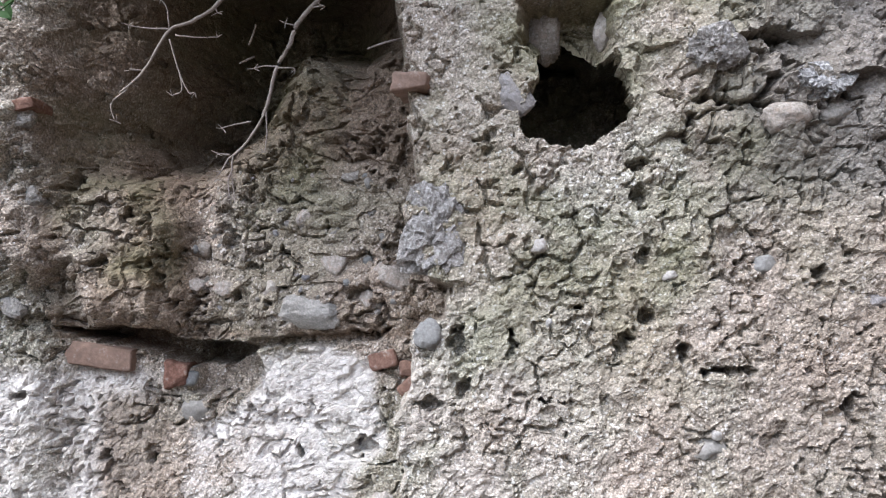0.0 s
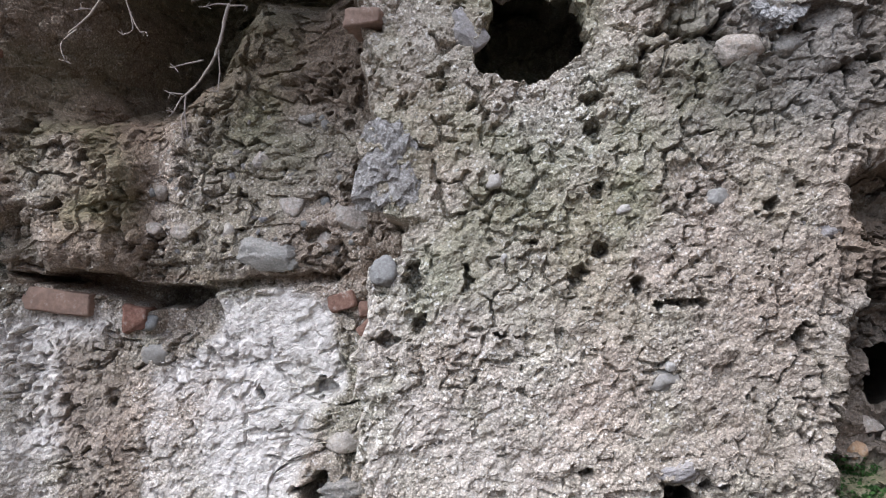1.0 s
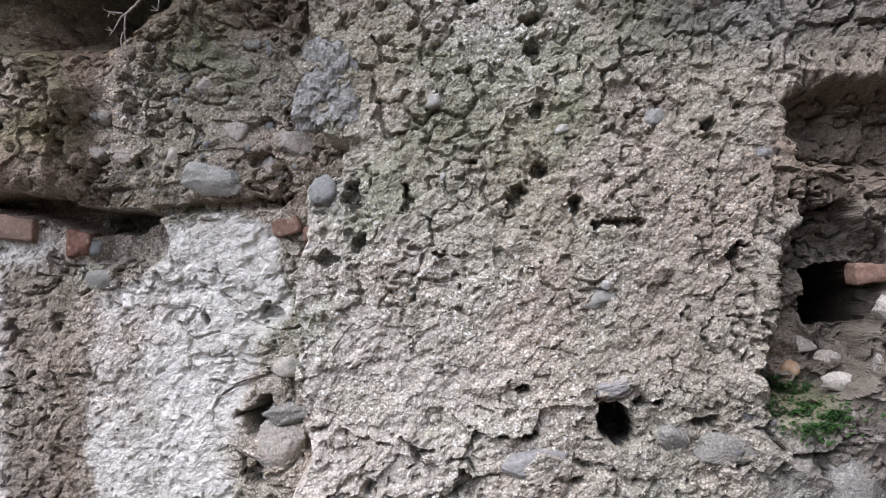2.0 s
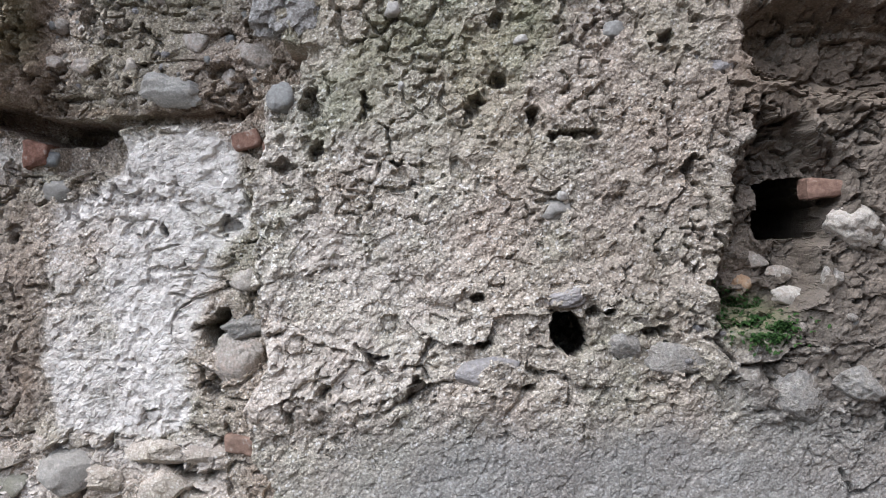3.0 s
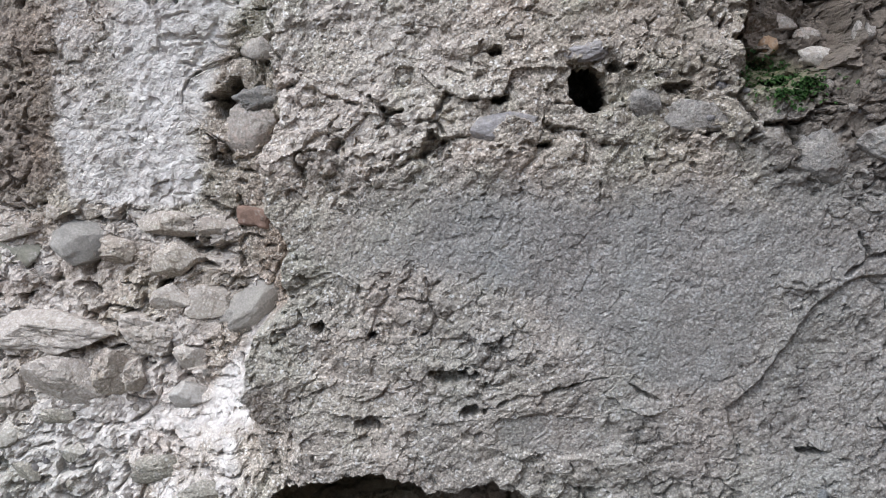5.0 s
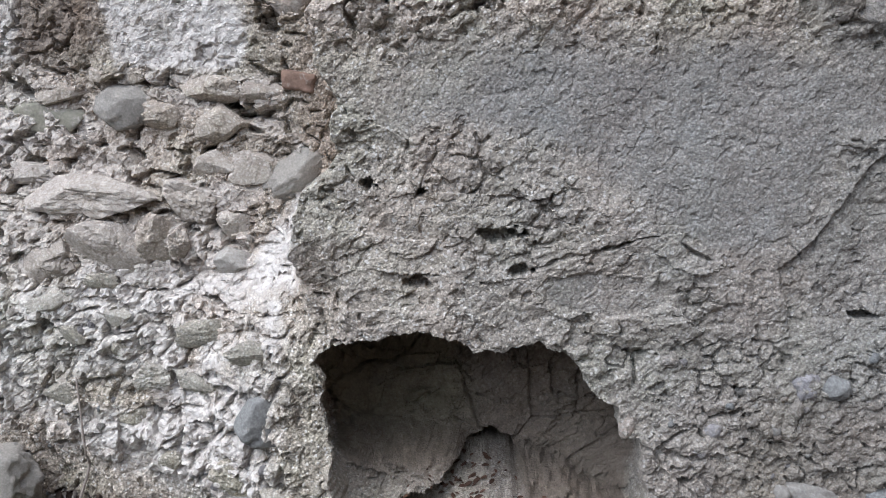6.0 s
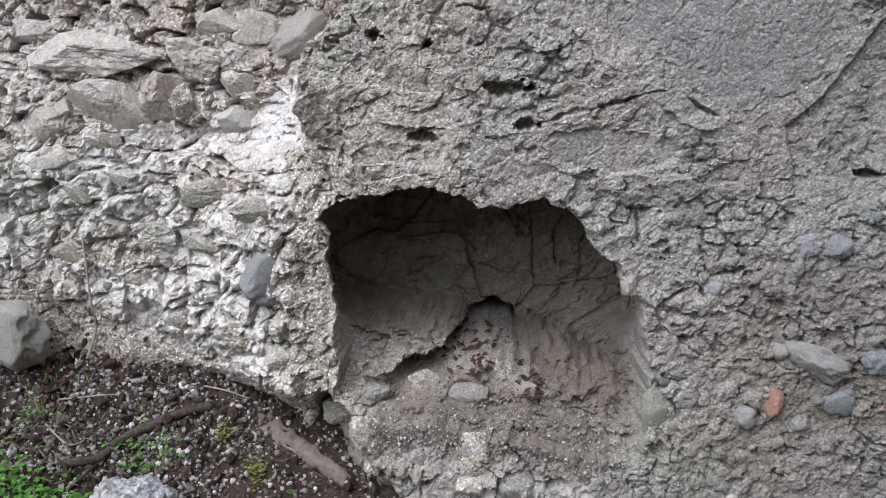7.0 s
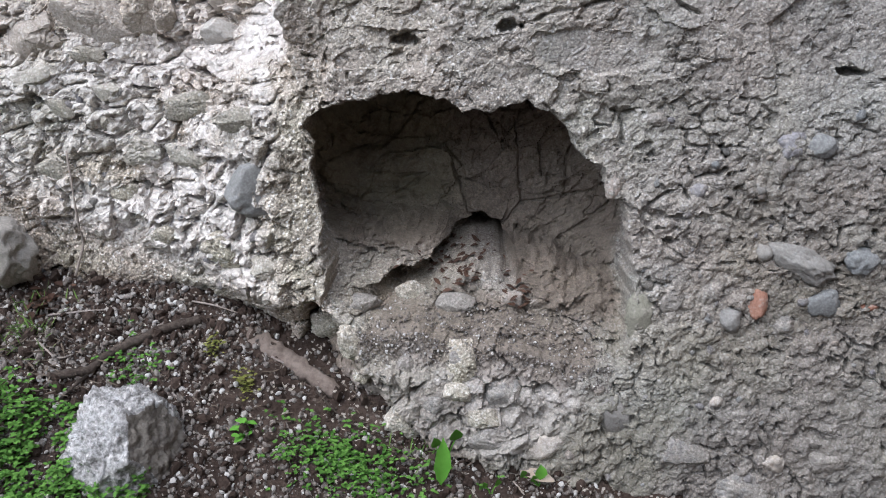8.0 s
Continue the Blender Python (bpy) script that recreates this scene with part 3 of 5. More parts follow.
    d = d + blocky * (tilt - 0.018 * who + 0.020 * joint(edge + bite, 0.006, smooth(0.2 + 1.5 * vnoise(x, z, 0.08, 77)) * short))
    # crumbs of every size
    crumb = 0.0032 * vnoise(u, v, 0.041, 65) + 0.0025 * vnoise(u, v, 0.021, 66) + 0.0019 * vnoise(u, v, 0.011, 67) + 0.0013 * vnoise(x, z, 0.0056, 68)
    d = d - (0.30 + 0.70 * rough) * (crumb + (0.0004 + 0.0004 * lime) * dust)
    # flaked layers with ragged fronts
    q = 2.6 * fbm(x, z, 0.085, 95, 5) + 10
    d = d - rough * (1 - 0.75 * lime) * (1 - 0.7 * smooth((0.98 - height) / 0.1)) * 0.0023 * (np.floor(q) - 10 + smooth((q - np.floor(q)) / 0.16))
    plates = (1 - 0.65 * lime) * (1 - 0.6 * smooth((0.72 - height) / 0.1) * (1 - left)) * (1 - 0.5 * recess)
    # plates of plaster, parted here and there by crevices
    edge, who, tilt = facets(u, v * 1.1, 0.066, 71, 0.035)
    d = d + rough * (plates * (tilt - 0.0040 * who) + 0.015 * joint(edge + bite, 0.0040, open_big))
    edge, who, tilt = facets(u + 9, v * 1.1, 0.031, 83, 0.055)
    d = d + rough * (plates * (tilt - 0.0022 * who) + 0.011 * joint(edge + bite, 0.0034, open_mid))
    # rounded crumbs with gaps between them
    f1, f2, who = cells(u * 0.95 + 3, v, 0.019, 91)
    d = d - (0.12 + 0.88 * rough) * 0.0048 * (0.35 + 0.65 * who) * np.sqrt(np.clip(1 - (f1 / 0.72) ** 2, 0, 1))
    f1, f2, who = cells(x + 8, z, 0.0092, 92)
    d = d - (0.3 + 0.7 * rough) * 0.0033 * (0.3 + 0.7 * who) * np.sqrt(np.clip(1 - (f1 / 0.75) ** 2, 0, 1))
    # rubble courses: angular stones, uneven in depth, with open joints
    ru, rv = u + 0.010 * fbm(x, z, 0.09, 72, 2), v + 0.008 * fbm(x, z, 0.09, 74, 2)
    edge, who, tilt = only(rubble, facets, ru * 0.60 + 2.2, rv, 0.062, 78, 0.22)
    _, who3, tilt3 = only(rubble, facets, ru * 0.8 + 5.2, rv, 0.024, 70, 0.22)
    d = d + rubble * (0.6 * tilt - 0.016 * who + 0.026 * joint(edge + bite, 0.007, smooth(0.4 + 1.2 * vnoise(x, z, 0.07, 73)) * short) + tilt3 - 0.008 * who3 + 0.012)
    # lumpy concrete of the lower left and the foot
    edge, who, tilt = only(stack, facets, plan_x * 0.8 + 0.6 * (u - x) + 6, height + 0.6 * (v - z), 0.052, 86, 0.28)
    edge3, who3, tilt3 = only(stack, facets, plan_x + 0.6 * (u - x) + 4, height + 0.6 * (v - z), 0.024, 88, 0.25)
    d = d + stack * (0.9 * tilt - 0.018 * who + 0.016 * joint(edge + bite, 0.005, smooth(0.3 + 1.3 * vnoise(x, z, 0.06, 87))) + tilt3 - 0.006 * who3 + 0.007 * joint(edge3 + bite, 0.003, open_low))
    # gravel bedded in the mortar
    pebbly = (1 - left) * smooth((0.66 - z) / 0.12) * smooth((x - 0.1 + 0.6 * (0.2 - z)) / 0.12) + 0.6 * stack + 0.95 * recess
    f1, f2, who = only(pebbly, cells, u + 7, v * 1.1, 0.034, 79)
    d = d - np.clip(pebbly, 0, 1) * (0.012 * left + 0.006 * (1 - left)) * np.sqrt(np.clip(1 - (f1 / 0.45) ** 2, 0, 1)) * (who > 0.5)
    edge, who, tilt = only(recess, facets, u * 0.9 + 11, v, 0.05, 89, 0.15)
    d = d + recess * (tilt - 0.010 * who + 0.008 * joint(edge + bite, 0.005, open_mid))
    holes = smooth((fbm(u, v, 0.05, 121, 4) - 0.40) / 0.10)
    d = d + 0.012 * holes * rough * (1 + recess)
    holes = smooth((fbm(u, v, 0.02, 125, 3) - 0.42) / 0.10)
    d = d + 0.008 * holes * (0.25 + 0.75 * rough)
    # thin worn beds over the niche
    bed = smooth((0.17 - np.abs(z - 0.74)) / 0.08) * smooth((x + 0.38) / 0.06) * smooth((0.45 - x) / 0.15) * (1 - even)
    edge, who, tilt = only(bed, facets, u * 0.45 + 3.3, v + 0.02 * fbm(x, z, 0.15, 151, 2), 0.036, 152, 0.18)
    d = d + bed * (tilt - 0.007 * who + 0.006 * joint(edge + bite, 0.0035, open_big))
    d = d + 0.012 * smooth((inside(u, v, BROKEN) + 0.003) / 0.007) * smooth((z - 0.58) / 0.12)
    edge, who, tilt = only(cave, facets, u * 0.8 + 4, v, 0.034, 171, 0.18)
    d = d + cave * (tilt - 0.014 * who + 0.012 * joint(edge + bite, 0.004, open_mid) + 0.03 * fbm(x, z, 0.06, 172, 3))
    clay_lumps = smooth(e / 0.02) * smooth((z - 0.25) / 0.04)
    edge, who, tilt = only(clay_lumps, facets, u * 0.8, v * 0.9, 0.085, 141, 0.12)
    d = d + clay_lumps * (tilt - 0.008 * who + 0.008 * joint(edge + bite, 0.0030, open_big) - 0.018 * fbm(x, z, 0.09, 142, 3))
    u, v = u - x + plan_x, v - z + height
    x, z = plan_x, height
    for line in NICHE_CRACKS:
        d = d + 0.009 * smooth((0.004 - along(u, v, line)) / 0.004)
    for line in CRACKS:
        near = along(u + 0.006 * fbm(x, z, 0.03, 133, 2), v + 0.006 * fbm(x, z, 0.03, 134, 2), line) + 0.003 * vnoise(x, z, 0.015, 131)
        d = d + 0.016 * smooth((0.0050 - near) / 0.005) * smooth(0.8 + 1.3 * vnoise(x, z, 0.05, 132))
    ragged = fbm(x, z, 0.016, 161, 3)
    for px, pz, pw, ph in PITS_FACE + PITS_LEFT + PITS_LOW:
        near = (np.abs(u - px) < 3 * pw) & (np.abs(v - pz) < 3 * ph)
        r = np.hypot((u[near] - px) / (pw * 1.1), (v[near] - pz) / (ph * 1.1)) + 1.4 * ragged[near]
        d[near] += 0.036 * smooth((1.1 - r) / 0.45)
    return d, even, rubble, lime


def build_wall():
    xs = spaced(-1.16, 0.80, 0.0022, -3.2, 3.0, 0.03)
    zs = spaced(-0.22, 2.40, 0.0022, -0.75, 3.1, 0.03)
    X, Z = np.meshgrid(xs.astype(np.float32), zs.astype(np.float32))
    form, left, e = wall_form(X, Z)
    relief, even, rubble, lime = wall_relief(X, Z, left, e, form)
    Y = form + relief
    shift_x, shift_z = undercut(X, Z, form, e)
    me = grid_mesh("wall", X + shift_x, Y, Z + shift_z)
    me.polygons.foreach_set("use_smooth", np.zeros(len(me.polygons), bool))
    # sides and back, so that the wall is a solid mass
    rows, cols = X.shape
    n = [fbm(X, Z, s, k, 4) for s, k in ((0.12, 201), (0.2, 211), (0.08, 221))]
    column = smooth((0.10 - np.abs(X + 0.86)) / 0.05) * smooth((Z - 1.03) / 0.05) * smooth((1.58 - Z) / 0.06)
    limes_lit = np.maximum(lime * smooth(0.8 + 1.0 * n[0]) * (0.55 + 0.45 * smooth((0.30 - np.abs(X + 0.57) * 1.2) / 0.1)), 1.15 * smooth((inside(X, Z, LIME_STRIP) + 0.012) / 0.03) * smooth(0.7 + 1.5 * n[2]))
    low_left = np.maximum(left * smooth((0.78 - Z) / 0.15), 0.7 * smooth((-0.36 - X) / 0.1) * smooth((0.6 - Z) / 0.1)) * smooth((Z - 0.15 + 0.3 * (X + 0.35)) / 0.1)
    limes_lit = np.maximum(limes_lit, 0.58 * rubble * smooth(0.6 + 1.3 * n[0]))
    limes_lit = np.maximum(limes_lit, 0.95 * low_left * smooth((-0.36 - X) / 0.12) * smooth(0.85 + 1.4 * n[2]))
    limes_lit = np.maximum(limes_lit, 0.9 * left * smooth((1.62 - Z) / 0.05) * smooth((Z - 1.0) / 0.1) * smooth((-0.76 - X) / 0.1) * (1 - 0.8 * column) * smooth(0.8 + n[0]))
    limes_lit = np.maximum(limes_lit, 0.28 * smooth((inside(X, Z, [(-0.3, 0.2), (0.2, 0.12), (0.1, -0.05), (-0.25, 0.05)]) + 0.03) / 0.05) * smooth(0.5 + 1.5 * n[2]))
    # paler left part of the face: own tone plus stronger light, as colour
    limes_lit = np.maximum(limes_lit, 0.24 * (1 - left) * smooth((0.06 - X + 0.15 * n[1]) / 0.25) * smooth((Z - 1.05) / 0.15) * smooth((1.75 - Z) / 0.2) * smooth(0.7 + 1.2 * n[2]))
    # recess dirt, browner still to carry part of the recess's shade
    earth_shade = left * (1 - lime) * smooth((Z - 0.70) / 0.1) * smooth(0.9 + 0.8 * n[0]) * np.clip(smooth((Z - 1.645) / 0.02) * smooth((X + 1.06) / 0.08) + 0.75 * column + 0.3, 0, 1)
    ahead = smooth((inside(X, Z, SHOULDER) + 0.03) / 0.05)
    earth_shade = earth_shade * (1 - 0.38 * smooth((X + 0.76) / 0.03) * smooth((2.02 - Z) / 0.1) * smooth((Z - 1.66) / 0.02))
    earth_shade = earth_shade * (1 - 0.5 * smooth((-0.98 - X) / 0.06) * smooth((Z - 1.6) / 0.05))
    earth_shade = earth_shade * (1 - 0.62 * rubble)
    # full brown where the form lies deepest: hole shade put into the colour
    earth_shade = np.maximum(earth_shade, smooth((form - 0.36) / 0.1))
    # socket and cave at the right: brown dirt, darkened for their shade
    earth_shade = np.maximum(earth_shade, 0.75 * smooth((inside(X, Z, SOCKET) + 0.02) / 0.04))
    earth_shade = np.maximum(earth_shade, 0.55 * smooth((X - 0.56) / 0.06) * smooth((Z - 1.25) / 0.1) * smooth((1.85 - Z) / 0.1))
    earth_shade = np.maximum(earth_shade, 0.95 * smooth((X - 0.40) / 0.1) * smooth((Z - 1.58) / 0.06) * smooth((1.80 - Z) / 0.08))
    earth_shade = np.maximum(earth_shade, left * smooth((0.17 - Z + 0.25 * (-0.3 - X)) / 0.08) * 0.8)
    earth_shade = np.maximum(earth_shade, 0.8 * smooth((inside(X, Z, HOLLOW) + 0.02) / 0.03))
    earth_shade = np.maximum(earth_shade, 0.9 * smooth((inside(X, Z, FOOT) + 0.02) / 0.03))
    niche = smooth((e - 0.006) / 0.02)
    # niche clay, with part of the niche's shade in its colour
    clay_shade = niche * smooth((Z - np.interp(X, [0.0, 0.12], [0.27, 0.16])) / 0.06)
    earth_shade = np.maximum(earth_shade, 0.75 * smooth((e - 0.0) / 0.02) * smooth((0.27 - Z) / 0.04) * smooth(0.7 + n[2]))
    gritty = smooth((inside(X, Z, SILL) + 0.015 + 0.02 * n[2]) / 0.025)
    earth_shade = np.maximum(earth_shade * (1 - gritty), 0.35 * gritty)
    earth_shade = earth_shade * (1 - clay_shade)
    clay_shade = np.maximum(clay_shade, 0.8 * gritty)
    moss = (1 - left) * smooth((Z - 1.45) / 0.3) * smooth((0.45 - X) / 0.3) * smooth(0.35 + 1.5 * n[1])
    moss = 0.85 * np.maximum(moss, 0.8 * left * smooth((Z - 1.75) / 0.2) * smooth(0.2 + 1.4 * n[1]))
    moss = np.maximum(moss, 0.45 * niche * smooth((0.0 - X) / 0.15) * smooth((Z - 0.3) / 0.1) * smooth(0.6 + 1.2 * n[1]))
    moss = np.maximum(moss, 0.22 * low_left * smooth(0.4 + 1.5 * n[1]))
    moss = np.maximum(moss, 0.75 * ahead * smooth((X + 1.0) / 0.05) * smooth((Z - 1.7) / 0.1) * smooth(0.6 + 1.2 * n[0]))
    moss = np.maximum(moss, 0.8 * smooth((0.09 - np.hypot(X - 0.5, (Z - 1.29) * 1.5)) / 0.06))
    moss = np.maximum(moss, 0.25 * smooth((0.55 - Z) / 0.3) * (1 - left) * (1 - clay_shade) * smooth(0.5 + 1.5 * n[1]))
    cement = np.maximum(even, smooth((1.12 - Z) / 0.12) * (1 - left) * (0.58 + 0.2 * smooth((X - 0.1) / 0.2) + 0.25 * smooth((0.2 - Z) / 0.15)))
    # right side greyer: own tone, with light falloff painted in
    cement = np.maximum(cement, 0.9 * smooth((X - 0.36 + 0.1 * n[1]) / 0.15) * smooth((1.75 - Z) / 0.2))
    cement = np.maximum(cement, 0.95 * smooth((X - 0.12 + 0.1 * n[1]) / 0.2) * smooth((Z - 1.82) / 0.12))
    cement = cement * (1 - 0.5 * smooth((0.0 - X + 0.15 * n[1]) / 0.28) * smooth((Z - 0.58) / 0.1))
    # browner rightwards: some real dirt, the rest weaker light put into colour
    clay_shade = np.maximum(clay_shade, 0.85 * (1 - left) * smooth((X - 0.36 + 0.08 * n[1]) / 0.22) * smooth((Z - 1.08 + 0.06 * n[1]) / 0.14))
    clay_shade = np.maximum(clay_shade, 0.42 * smooth((X - 0.26 + 0.1 * n[1]) / 0.2) * smooth((0.62 - Z) / 0.2))
    clay_shade = np.maximum(clay_shade, 0.42 * (1 - left) * smooth((X - 0.02 + 0.12 * n[1]) / 0.3) * smooth((Z - 1.05) / 0.2))
    # browner towards the wall's foot
    clay_shade = np.maximum(clay_shade, 0.45 * (1 - smooth((e + 0.02) / 0.02)) * smooth((0.16 - Z - 0.1 * X) / 0.12) * smooth((X + 0.3) / 0.1))
    pink = np.maximum((1 - left) * (1 - cement) * smooth(0.5 + 1.4 * n[2]) * 0.6, 0.8 * rubble)
    flat = [a.ravel() for a in (limes_lit, earth_shade, moss, cement, pink, clay_shade)]
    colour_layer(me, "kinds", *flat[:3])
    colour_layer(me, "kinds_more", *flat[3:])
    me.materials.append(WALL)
    ob = tagged(new("wall", me), "ruined rubble wall with crumbling grey lime plaster and an oven-like niche", "wall", kind="structure")
    bm = bmesh.new()
    front = [[(X[0, j], Y[0, j], Z[0, j]) for j in range(cols)], [(X[-1, j], Y[-1, j], Z[-1, j]) for j in range(cols)], [(X[i, 0], Y[i, 0], Z[i, 0]) for i in range(rows)], [(X[i, -1], Y[i, -1], Z[i, -1]) for i in range(rows)]]
    for line in front:
        a = [bm.verts.new(p) for p in line]
        b = [bm.verts.new((p[0], 1.0, p[2])) for p in line]
        for k in range(len(a) - 1):
            bm.faces.new((a[k], a[k + 1], b[k + 1], b[k]))
    bm.faces.new([bm.verts.new((x, 1.0, z)) for x, z in ((xs[0], zs[0]), (xs[-1], zs[0]), (xs[-1], zs[-1]), (xs[0], zs[-1]))])
    part("wall_core", bm, WALL, ob)
    return ob, (xs, zs, Y)


wall, FIELD = build_wall()


def wall_y(x, z):
    """The wall's surface at a place."""
    xs, zs, Y = FIELD
    return Y[min(np.searchsorted(zs, z), len(zs) - 1), min(np.searchsorted(xs, x), len(xs) - 1)]


# ---- ground ----
def ground_z(x, y):
    y = np.asarray(y, float)
    slope = np.where(y > -0.2, 0.8 * np.minimum(y, 0.35), -0.16 - 0.25 * (1 - np.exp(np.minimum(y + 0.2, 0) * 3.2)))
    return 0.01 - 0.16 * 1.5 * np.tanh(np.asarray(x) / 1.5) + slope


def ground_relief(x, y):
    f1, f2, who = cells(x, y, 0.03, 301)
    f3, f4, who3 = cells(x, y, 0.011, 302)
    return 0.02 * fbm(x, y, 0.18, 303, 4) - 0.010 * f1 + 0.008 * who - 0.004 * f3 + 0.004 * who3


def soil_material():
    m, t, b = material("dark soil", 0.97)
    co = coords(t)
    n1, n2, g = tex_noise(t, co, 12, 6, 0.65), tex_noise(t, co, 120, 5, 0.7), grains(t, co, 190)
    c = ramp(t, n1, (0.3, (0.020, 0.013, 0.010)), (0.5, (0.046, 0.032, 0.025)), (0.72, (0.110, 0.083, 0.068)))
    c = mix(t, 0.4, c, ramp(t, n2, (0.3, (0.014, 0.010, 0.008)), (0.7, (0.085, 0.064, 0.053))))
    c = mix(t, ramp(t, g, (0.94, (0, 0, 0)), (0.96, (1, 1, 1))), c, (0.34, 0.31, 0.27))
    t.links.new(c, b.inputs["Base Color"])
    bump(t, b, n2, 0.9, 0.006)
    return m


def build_ground():
    xs, ys = spaced(-1.3, 0.6, 0.005, -60, 60), spaced(-0.5, 0.32, 0.005, -60, 60)
    X, Y = np.meshgrid(xs, ys)
    near = smooth((2.5 - np.hypot(X, Y)) / 1.5)
    Z = ground_z(X, Y) + near * ground_relief(X, Y)
    me = grid_mesh("ground", X, Y, Z)
    me.materials.append(soil_material())
    return tagged(new("ground", me), "dark crumbly soil bank strewn with white grit", "ground", kind="structure"), (xs, ys, Z)


ground, SOIL = build_ground()


def on_ground(x, y):
    xs, ys, Z = SOIL
    return float(Z[np.searchsorted(ys, y), np.searchsorted(xs, x)])


# ---- stones and bricks set in the wall ----
rng = np.random.RandomState(7)


def lump(rx, ry, rz, seed, rough=0.16, detail=3, flats=3, hard=0.75, box=2.0):
    """A stone with a few worn flats, round or, with a higher box, squared."""
    bm = bmesh.new()
    bmesh.ops.create_icosphere(bm, subdivisions=detail, radius=1.0)
    rs = np.random.RandomState(seed)
    cuts = [(Vector(rs.randn(3)).normalized(), rs.uniform(0.62, 0.85)) for _ in range(flats)]
    shift = Vector(rs.rand(3) * 50)
    for v in bm.verts:
        n = v.co.normalized()
        r = (abs(n.x) ** box + abs(n.y) ** box + abs(n.z) ** box) ** (-1 / box) + rough * noise.noise(n * 1.3 + shift) + rough * 0.5 * noise.noise(n * 3.1 + shift) + rough * 0.35 * noise.noise(n * 7.0 + shift) + rough * 0.22 * noise.noise(n * 15.0 + shift) + rough * 0.15 * noise.noise(n * 31.0 + shift)
        for c, h in cuts:
            k = n.dot(c)
            if k * r > h:
                r = r * (1 - hard) + hard * h / k
        v.co = Vector((n.x * r * rx, n.y * r * ry, n.z * r * rz))
    return bm


def stones(kind, places):
    for x, z, rx, rz, y, turn in places:
        ry = 0.7 * min(rx, rz) + 0.006
        seed = int(abs(x * 7919 + z * 104729) * 10) % 100000
        wild = kind in ("granite", "tan", "pale", "grey", "moss") or (kind in ("blue", "lilac") and max(rx, rz) > 0.026 and y < 0.15)
        course = x < -0.40 and 0.55 < z < 1.08 and kind != "paleg"
        detail = 5 if max(rx, rz) > 0.04 else 4 if max(rx, rz) > 0.02 else 3
        if course:
            bm = lump(rx * 1.06, ry * 1.1, rz * 1.06, seed, 0.30, max(detail, 5), 10, 0.85, 4.0)
        else:
            bm = lump(rx * 1.04, ry, rz * 1.04, seed, 0.46 if kind == "granite" else 0.32 if wild else 0.22, detail, 5 if kind == "granite" else 9 if wild else 4, 0.75, 2.4)
        crusted = kind in ("tan", "pale", "grey") and (course or x < -0.36 and z < 0.66 or kind != "grey" and x < 0 and z < 0.3)
        ob = part("stone", bm, WALL if crusted else STONE[kind], wall, flat=crusted or kind == "granite")
        if crusted:
            rs = np.random.RandomState(seed)
            ones = np.ones(len(ob.data.vertices))
            chalk, brown = rs.uniform(0.08, 0.42), rs.uniform(0.05, 0.55)
            colour_layer(ob.data, "kinds", ones * chalk, ones * brown * (z > 0.66), ones * (0.3 if z < 0.66 else 0.05))
            colour_layer(ob.data, "kinds_more", ones * (0.5 * (kind == "grey")), ones * (0.85 if z > 0.66 else 0.2), ones * 0)
        ring = [wall_y(x + a * rx * 0.8, z + b * rz * 0.8) for a, b in ((1, 0), (-1, 0), (0, 1), (0, -1), (0, 0))]
        at = float(np.median(ring)) + ry * (0.35 if course else 0.55 if kind == "granite" else 0.75 if kind == "lilac" else 0.3 if kind in ("blue", "red") else 0.45 if wild else 0.25)
        ob.matrix_world = pose(x, at, z, 0, -turn, 0)


stones("paleg", [(-0.524, 1.702, 0.056, 0.03, 0.19, -8), (-0.73, 0.981, 0.058, 0.051, 0.2, 25), (-0.407, 0.865, 0.066, 0.036, 0.08, 35)])
stones("tan", [(-0.368, 1.769, 0.045, 0.034, 0.18, -15), (-0.73, 1.825, 0.019, 0.015, 0.2, 0), (-0.68, 1.747, 0.026, 0.016, 0.2, 0), (-0.413, 1.725, 0.021, 0.021, 0.2, 40), (-0.741, 1.755, 0.025, 0.017, 0.2, 0), (-0.084, 2.201, 0.045, 0.048, 0.07, 0), (0.308, 2.019, 0.038, 0.028, 0.01, 0), (-0.536, 1.88, 0.022, 0.015, 0.21, 30), (-0.48, 1.79, 0.03, 0.023, 0.2, 0), (-0.403, 1.197, 0.049, 0.045, 0.13, 0), (0.52, 1.388, 0.029, 0.016, 0.06, 0), (0.569, 1.366, 0.023, 0.014, 0.06, 0), (-0.653, 0.97, 0.037, 0.034, 0.2, 0), (-0.574, 1.022, 0.055, 0.03, 0.2, -10)])
stones("tan", [(-0.551, 0.956, 0.051, 0.036, 0.2, 10), (-0.481, 0.876, 0.045, 0.032, 0.17, 0), (-0.799, 0.821, 0.12, 0.042, 0.2, -5), (-0.756, 0.724, 0.071, 0.05, 0.16, 0), (-0.515, 0.768, 0.039, 0.024, 0.17, 0), (-0.465, 1.017, 0.042, 0.019, 0.18, 0), (-0.856, 1.009, 0.043, 0.023, 0.2, 0), (-0.629, 0.323, 0.027, 0.023, 0.08, 0), (-0.734, 0.536, 0.016, 0.015, 0.12, 0), (-0.149, 0.227, 0.036, 0.023, 0.07, 0), (0.04, 0.232, 0.028, 0.018, 0.08, 0), (0.201, 0.47, 0.015, 0.027, 0.0, 0), (-0.297, 0.165, 0.048, 0.033, -0.01, 0), (-0.231, 0.105, 0.021, 0.017, 0.0, 0)])
